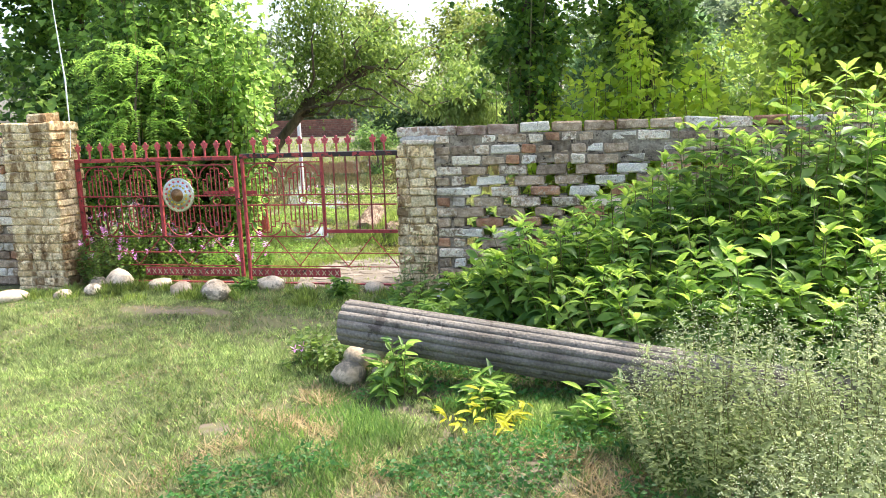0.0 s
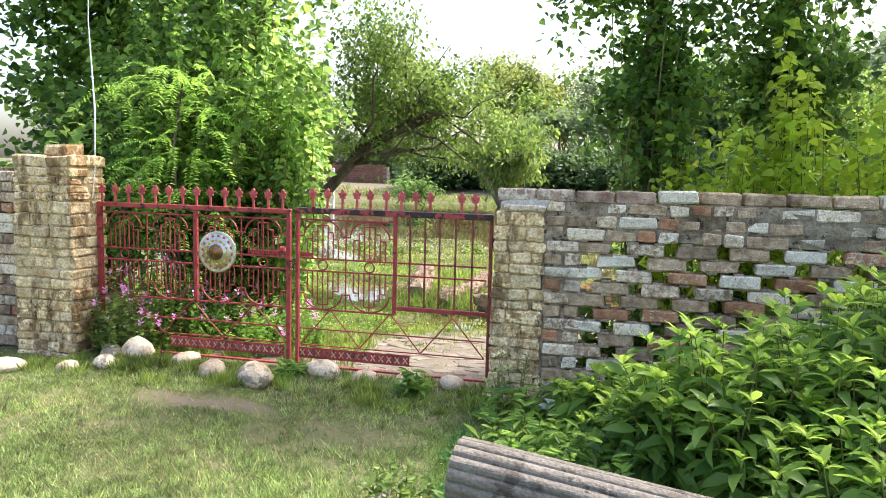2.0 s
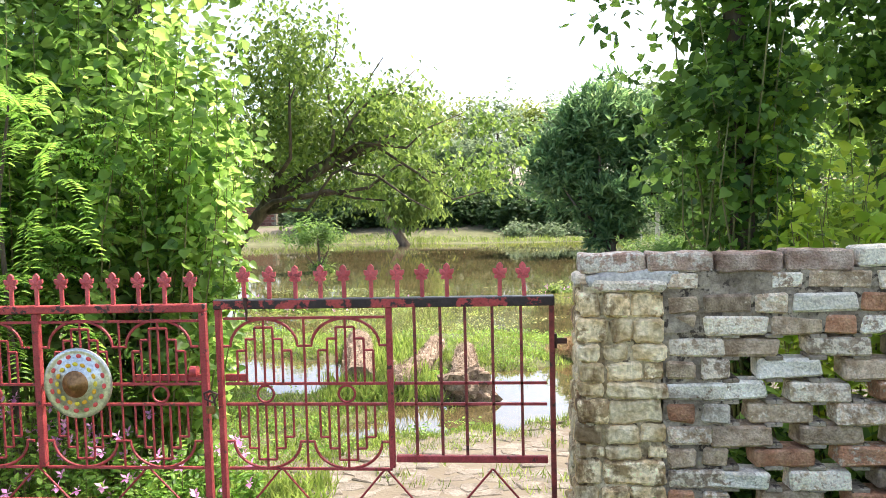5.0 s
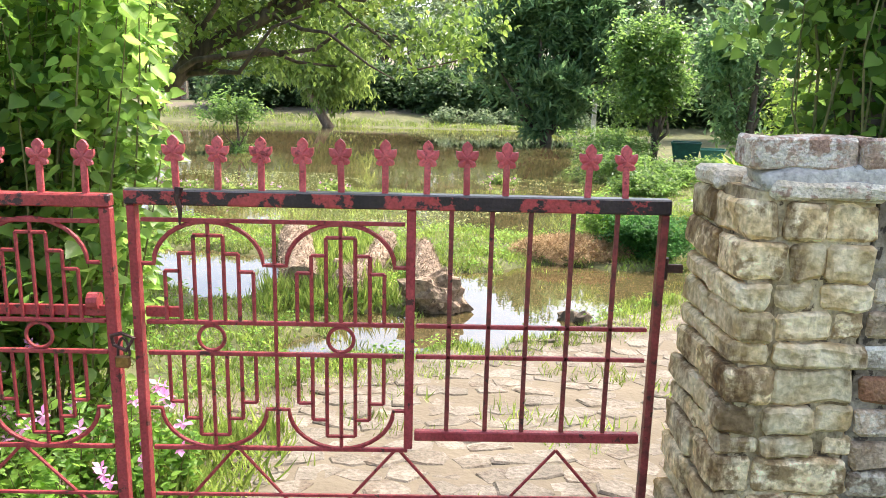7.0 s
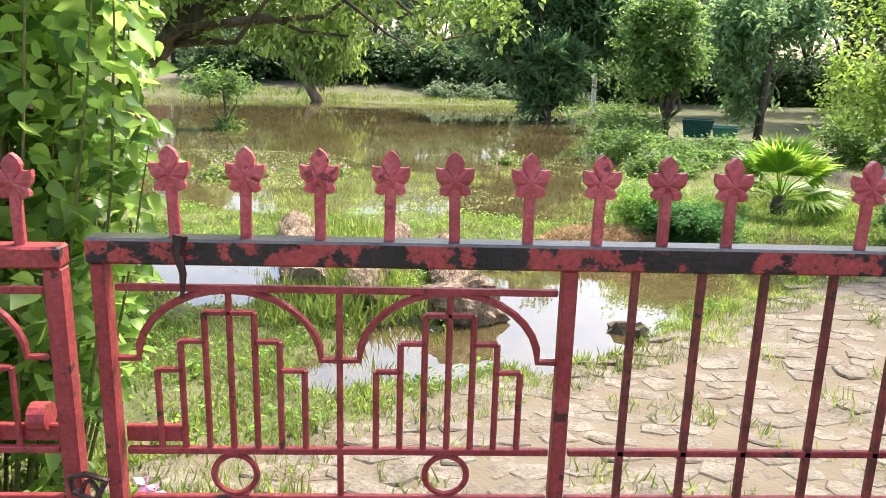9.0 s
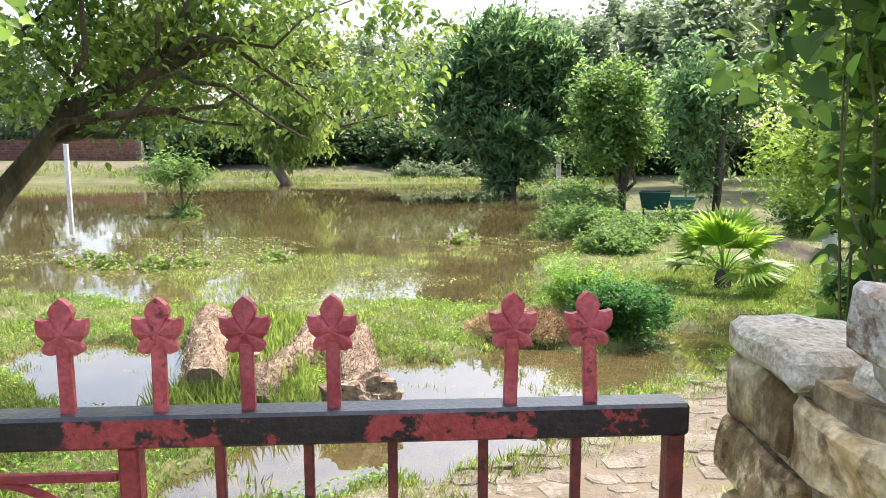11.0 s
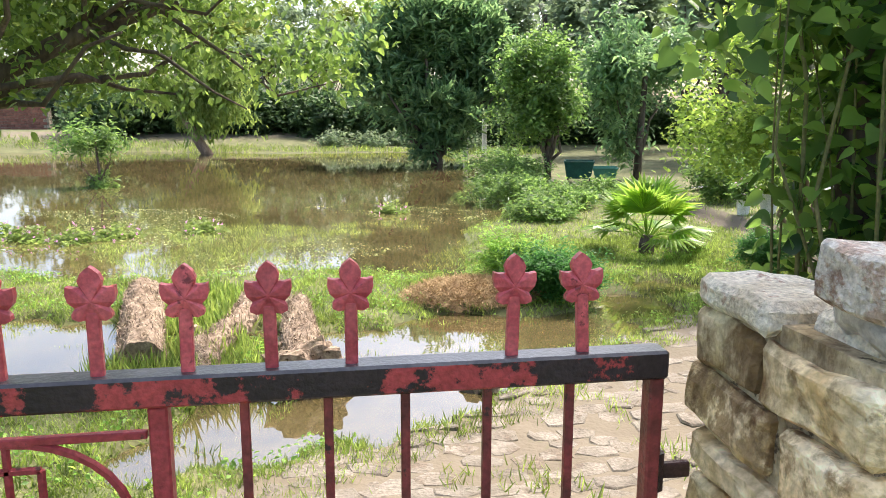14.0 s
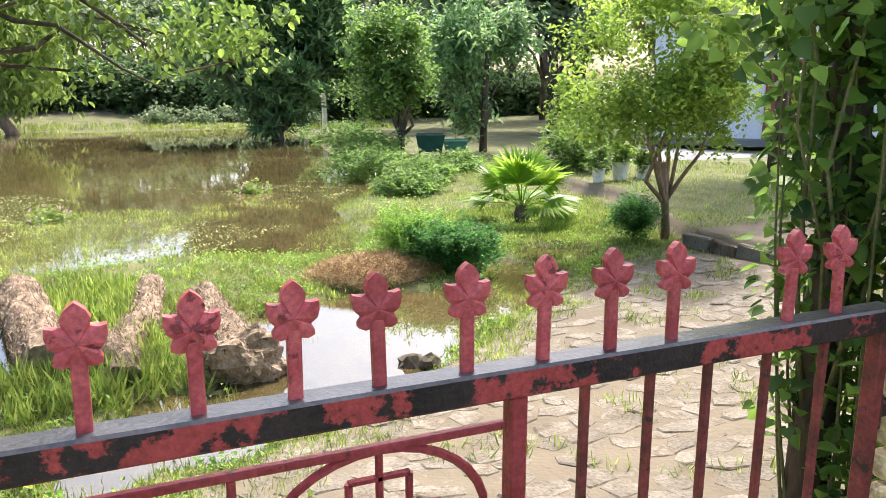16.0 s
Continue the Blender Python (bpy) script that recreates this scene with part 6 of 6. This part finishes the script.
rs = np.random.RandomState(301)
COURSE = 0.0825
fine_bricks = []
for k in range(3):
    me = bpy.data.meshes.new("brick")
    bm = rounded_stone(0.236, 0.112, 0.074, 60 + k, 0.007, 0.007, 5)
    bm.to_mesh(me)
    bm.free()
    fine_bricks.append(me)
TONES = (("brick", 0.52), ("white_brick", 0.20), ("dark_brick", 0.18), ("red_brick", 0.10))
stretcher_sets = {tone: piece_set(0.228, 0.112, 0.074, 5, 10 + 7 * k, 0.013, 0.009) for k, (tone, _) in enumerate(TONES)}
header_sets = {tone: piece_set(0.112, 0.112, 0.074, 4, 40 + 7 * k, 0.013, 0.009) for k, (tone, _) in enumerate(TONES)}


def any_brick(long):
    tone = rs.choice([k for k, _ in TONES], p=[v for _, v in TONES])
    pieces = (stretcher_sets if long else header_sets)[tone]
    return pieces[rs.randint(len(pieces))], tone


wall_r = tagged(part("wall_right", box(1.86, 8.0, -0.321, -0.219, 1.085, 1.318), "mortar"), "old limewashed brick garden wall with open brickwork", "wall", kind="structure")
low = part("mortar_bed", box(1.86, 8.0, -0.318, -0.222, -0.1, 0.13), "mortar", wall_r)
TOP = 1.395
for c in range(16):
    z = TOP - 0.037 - c * COURSE
    x = 1.555 if c == 0 else 1.868 if c <= 3 else 2.03 + (0.155 if c % 2 else 0.0) + rs.normal(0, 0.012)
    while x < 7.9:
        long = c == 0 or c > 3 or rs.rand() < 0.32
        w = 0.246 if c == 0 else 0.310 if c > 3 else 0.246 if long else 0.126
        if c <= 3 and c and long and rs.rand() < 0.4:
            w = 0.19
        me, tone = any_brick(long)
        cap = c == 0 and x < 2.3
        if cap:
            me, tone = fine_bricks[int(x * 9) % 3], "cap_brick"
        length = rs.uniform(0.97, 1.03) * (1 if c == 0 else 0.98 if c > 3 else (w - 0.014) / (0.228 if long else 0.112))
        place("brick", me, tone, wall_r, (x + w / 2 - (0.04 if c > 3 else 0.0), -0.27 + rs.normal(0, 0.005), z + rs.normal(0, 0.003) - (0.012 if cap else 0.0)),
              (rs.normal(0, 0.012) + math.pi * rs.randint(2), rs.normal(0, 0.016), rs.normal(0, 0.02)), (length, 1, rs.uniform(0.95, 1.03) * (1.0 if c == 0 else 0.95 if c < 4 else 0.97)))
        x += w + (0 if c < 4 else rs.normal(0, 0.006))
for c in range(4, 16):
    me, tone = any_brick(c % 2 == 0)
    place("brick", me, tone, wall_r, (1.98 if c % 2 == 0 else 1.925, -0.272 + rs.normal(0, 0.004), TOP - 0.037 - c * COURSE), (rs.normal(0, 0.02), rs.normal(0, 0.02), rs.normal(0, 0.03)), (0.92, 1, 0.95))
    if c % 2 and rs.rand() < 0.8:
        me, tone = any_brick(False)
        place("brick", me, tone, wall_r, (2.05, -0.272, TOP - 0.037 - c * COURSE), (0, rs.normal(0, 0.02), rs.normal(0, 0.03)), (0.85, 1, 0.95))
# mortar dabs where the crossed bricks bear on one another
dabs = piece_set(0.062, 0.100, 0.016, 3, 90, 0.006, 0.003)
for c in range(4, 16):
    z = TOP - 0.037 - (c - 0.5) * COURSE
    x = 2.105
    while x < 5.6:
        place("mortar_dab", dabs[rs.randint(3)], "mortar", wall_r, (x, -0.27, z))
        x += 0.155
jamb = part("mortar_jamb", box(1.86, 2.07, -0.312, -0.232, 0.131, 1.084), "mortar", wall_r)


def pillar(name, x0, x1, y0, y1, top, seed, mates, taper=0.0):
    rs = np.random.RandomState(seed)
    foot = x0
    w = tagged(part(name, box(x0 + 0.020 + taper, x1 - 0.020, y0 + 0.020, y1 - 0.020, -0.1, top - 0.03), "pillar_mortar"), "square pillar of rough pale sandstone blocks", "pillar", kind="structure")
    z = -0.06
    n = 0
    while z < top - 0.02:
        h = min(rs.choice([0.062, 0.070, 0.078, 0.085, 0.095]), top - z)
        if top - z - h < 0.04:
            h = top - z
        x0 = foot + taper * max(0.0, z) / top
        w3, mid = x1 - x0, y0 + (y1 - y0) * rs.uniform(0.38, 0.6)
        cut = sorted((x0 + w3 * rs.uniform(0.26, 0.42), x0 + w3 * rs.uniform(0.56, 0.76)))
        if rs.rand() < 0.3:
            cut = [cut[rs.randint(2)]]
        ends = [x0] + cut + [x1]
        cells = [(a, b, y0, mid) for a, b in zip(ends, ends[1:])] + [(x0, cut[0], mid, y1), (cut[0], x1, mid, y1)]
        last = mates and z + h > top - 0.02
        if last:
            cells = [(x0 + 0.045, x1, y0 - 0.01, y0 + 0.19), (x0 - 0.005, x0 + 0.17, y0 + 0.197, y1), (x0 + 0.177, x1, y0 + 0.197, y1)]
        for a, b, c, d in cells:
            me = bpy.data.meshes.new("block")
            bm = rounded_stone(b - a - 0.009, d - c - 0.009, h - 0.008, seed + n, 0.009, 0.010, 3, 0.0045)
            bm.to_mesh(me)
            bm.free()
            place("block", me, "pale_block" if last else "stone", w, ((a + b) / 2 + rs.normal(0, 0.006), (c + d) / 2 + rs.normal(0, 0.006), z + h / 2), (rs.normal(0, 0.015), rs.normal(0, 0.03), rs.normal(0, 0.02)))
            n += 1
        z += h
    return w


pr = pillar("pillar_right", 1.515, 1.872, -0.335, 0.06, 1.288, 400, 1, 0.04)
me = bpy.data.meshes.new("cement_bed")
bm = rounded_stone(0.34, 0.13, 0.05, 91, 0.02, 0.012, 4)
bm.to_mesh(me)
bm.free()
me.polygons.foreach_set("use_smooth", [True] * len(me.polygons))
place("cement_bed", me, "cement", pr, (1.755, -0.258, 1.291))
pl = pillar("pillar_left", -2.20, -1.665, -0.28, 0.12, 1.53, 500, 0)
place("cap_stone", piece_set(0.20, 0.2, 0.075, 1, 77, 0.02, 0.012)[0], "stone", pl, (-1.86, -0.1, 1.565))
wall_l = tagged(part("wall_left", box(-8.0, -2.21, -0.06, 0.04, -0.1, 1.42), "mortar"), "old limewashed brick garden wall beside the gate", "wall", kind="structure")
for c in range(17):
    x = -3.7 + (0.06 if c % 2 else 0.0)
    while x < -2.33:
        long = rs.rand() < 0.65
        me, tone = any_brick(long)
        place("brick", me, tone, wall_l, (x + 0.116, -0.05 + rs.normal(0, 0.005), 0.03 + c * COURSE), (rs.normal(0, 0.012), rs.normal(0, 0.012), rs.normal(0, 0.02)))
        x += 0.246 if long else 0.126

# pavers of the approach beyond the gate
approach = thing("pavement", "worn irregular stone and brick paving beyond gate", "pavement", kind="structure")
tiles = []
for k in range(14):
    me = bpy.data.meshes.new("paver")
    bm = bmesh.new()
    n = 5 + k % 3
    lx, ly = (0.098, 0.112, 0.086, 0.078)[k % 4], (0.072, 0.066, 0.080, 0.070)[k % 4]
    off = rs.uniform(0, 1.5)
    rim = []
    for j in range(n):
        a = off + 2 * math.pi * (j + rs.uniform(-0.18, 0.18)) / n
        c, d = math.cos(a), math.sin(a)
        q = (abs(c) ** 3 + abs(d) ** 3) ** (-1 / 3) * rs.uniform(0.88, 1.08)
        rim.append((c * q * lx, d * q * ly))
    low_ring = [bm.verts.new((x, y, -0.025)) for x, y in rim]
    mid_ring = [bm.verts.new((x * 1.0, y * 1.0, 0.017)) for x, y in rim]
    top_ring = [bm.verts.new((x * 0.90, y * 0.89, 0.025 + rs.normal(0, 0.0012))) for x, y in rim]
    for p, q in ((low_ring, mid_ring), (mid_ring, top_ring)):
        for j in range(n):
            bm.faces.new((p[j], p[(j + 1) % n], q[(j + 1) % n], q[j]))
    bm.faces.new(top_ring)
    bm.to_mesh(me)
    bm.free()
    tiles.append(me)
spots = []
for j in range(36):
    for i in range(42):
        x = -0.9 + i * 0.185 + (0.09 if j % 2 else 0) + rs.normal(0, 0.022)
        y = 0.22 + j * 0.148 + rs.normal(0, 0.018)
        if y < float(paved_edge(np.array([x]))[0]) - 0.08 and float(raised(np.array([x]), np.array([y]))[0]) < -0.3 and rs.rand() < 0.88 and ground_at(x, y) > WATER - 0.02:
            spots.append((x, y))
near = sorted(spots, key=lambda p: (p[0] - 0.9) ** 2 + p[1] ** 2)
rest = bmesh.new()
for k, (x, y) in enumerate(near):
    z = ground_at(x, y) - 0.0210 + rs.normal(0, 0.0022)
    me = tiles[rs.randint(14)]
    sc = (rs.uniform(1.02, 1.3), rs.uniform(1.04, 1.26), 1)
    rot = (math.atan((ground_at(x, y + 0.08) - ground_at(x, y - 0.08)) / 0.16) + rs.normal(0, 0.01), -math.atan((ground_at(x + 0.08, y) - ground_at(x - 0.08, y)) / 0.16) + rs.normal(0, 0.01), rs.normal(0, 0.2))
    if k < 300:
        place("paver", me, "paver", approach, (x, y, z), rot, sc)
    else:
        before = len(rest.verts)
        rest.from_mesh(me)
        rest.verts.ensure_lookup_table()
        m = Matrix.LocRotScale((x, y, z), Euler(rot), Vector(sc))
        for v in rest.verts[before:]:
            v.co = m @ v.co
tagged(part("far_pavers", rest, "paver", approach), "further worn pavers", kind="stuff")

# broken kerb along the raised lawn
kerb = thing("kerb", "broken dark concrete kerb edging the raised lawn", "kerb", kind="structure")
a, b = Vector((5.84, 5.60, 0)), Vector((6.25, 3.6, 0))
for k in range(6):
    p, q = a.lerp(b, k / 6), a.lerp(b, (k + 0.94) / 6)
    me = bpy.data.meshes.new("kerb_stone")
    bm = rounded_stone((q - p).length, 0.10, 0.16, 700 + k, 0.03, 0.015)
    bm.to_mesh(me)
    bm.free()
    place("kerb_stone", me, "bark" if k % 3 == 1 else "concrete", kerb, ((p.x + q.x) / 2, (p.y + q.y) / 2, -0.14 - 0.02 * (k % 2)), (0.1 * math.sin(k * 3), 0.04, math.atan2(q.y - p.y, q.x - p.x)))

# far brick boundary wall
far_wall = thing("far_wall", "low red brick boundary wall across the pond", "wall", (-17.0, 43.0, -0.1), kind="structure")
far_wall.rotation_euler = (0, 0, math.atan2(-3.5, 7.3))
part("core", box(-6, 5, -0.1, 0.1, -0.3, 1.55), "mortar", far_wall)
fb = bpy.data.meshes.new("brick")
bm = rounded_stone(0.44, 0.24, 0.13, 800, 0.01, 0.012)
bm.to_mesh(fb)
bm.free()
for c in range(11):
    for k in range(23):
        place("brick", fb, "far_brick", far_wall, (-5.7 + k * 0.46 + (0.23 if c % 2 else 0), 0, 0.05 + c * 0.15))
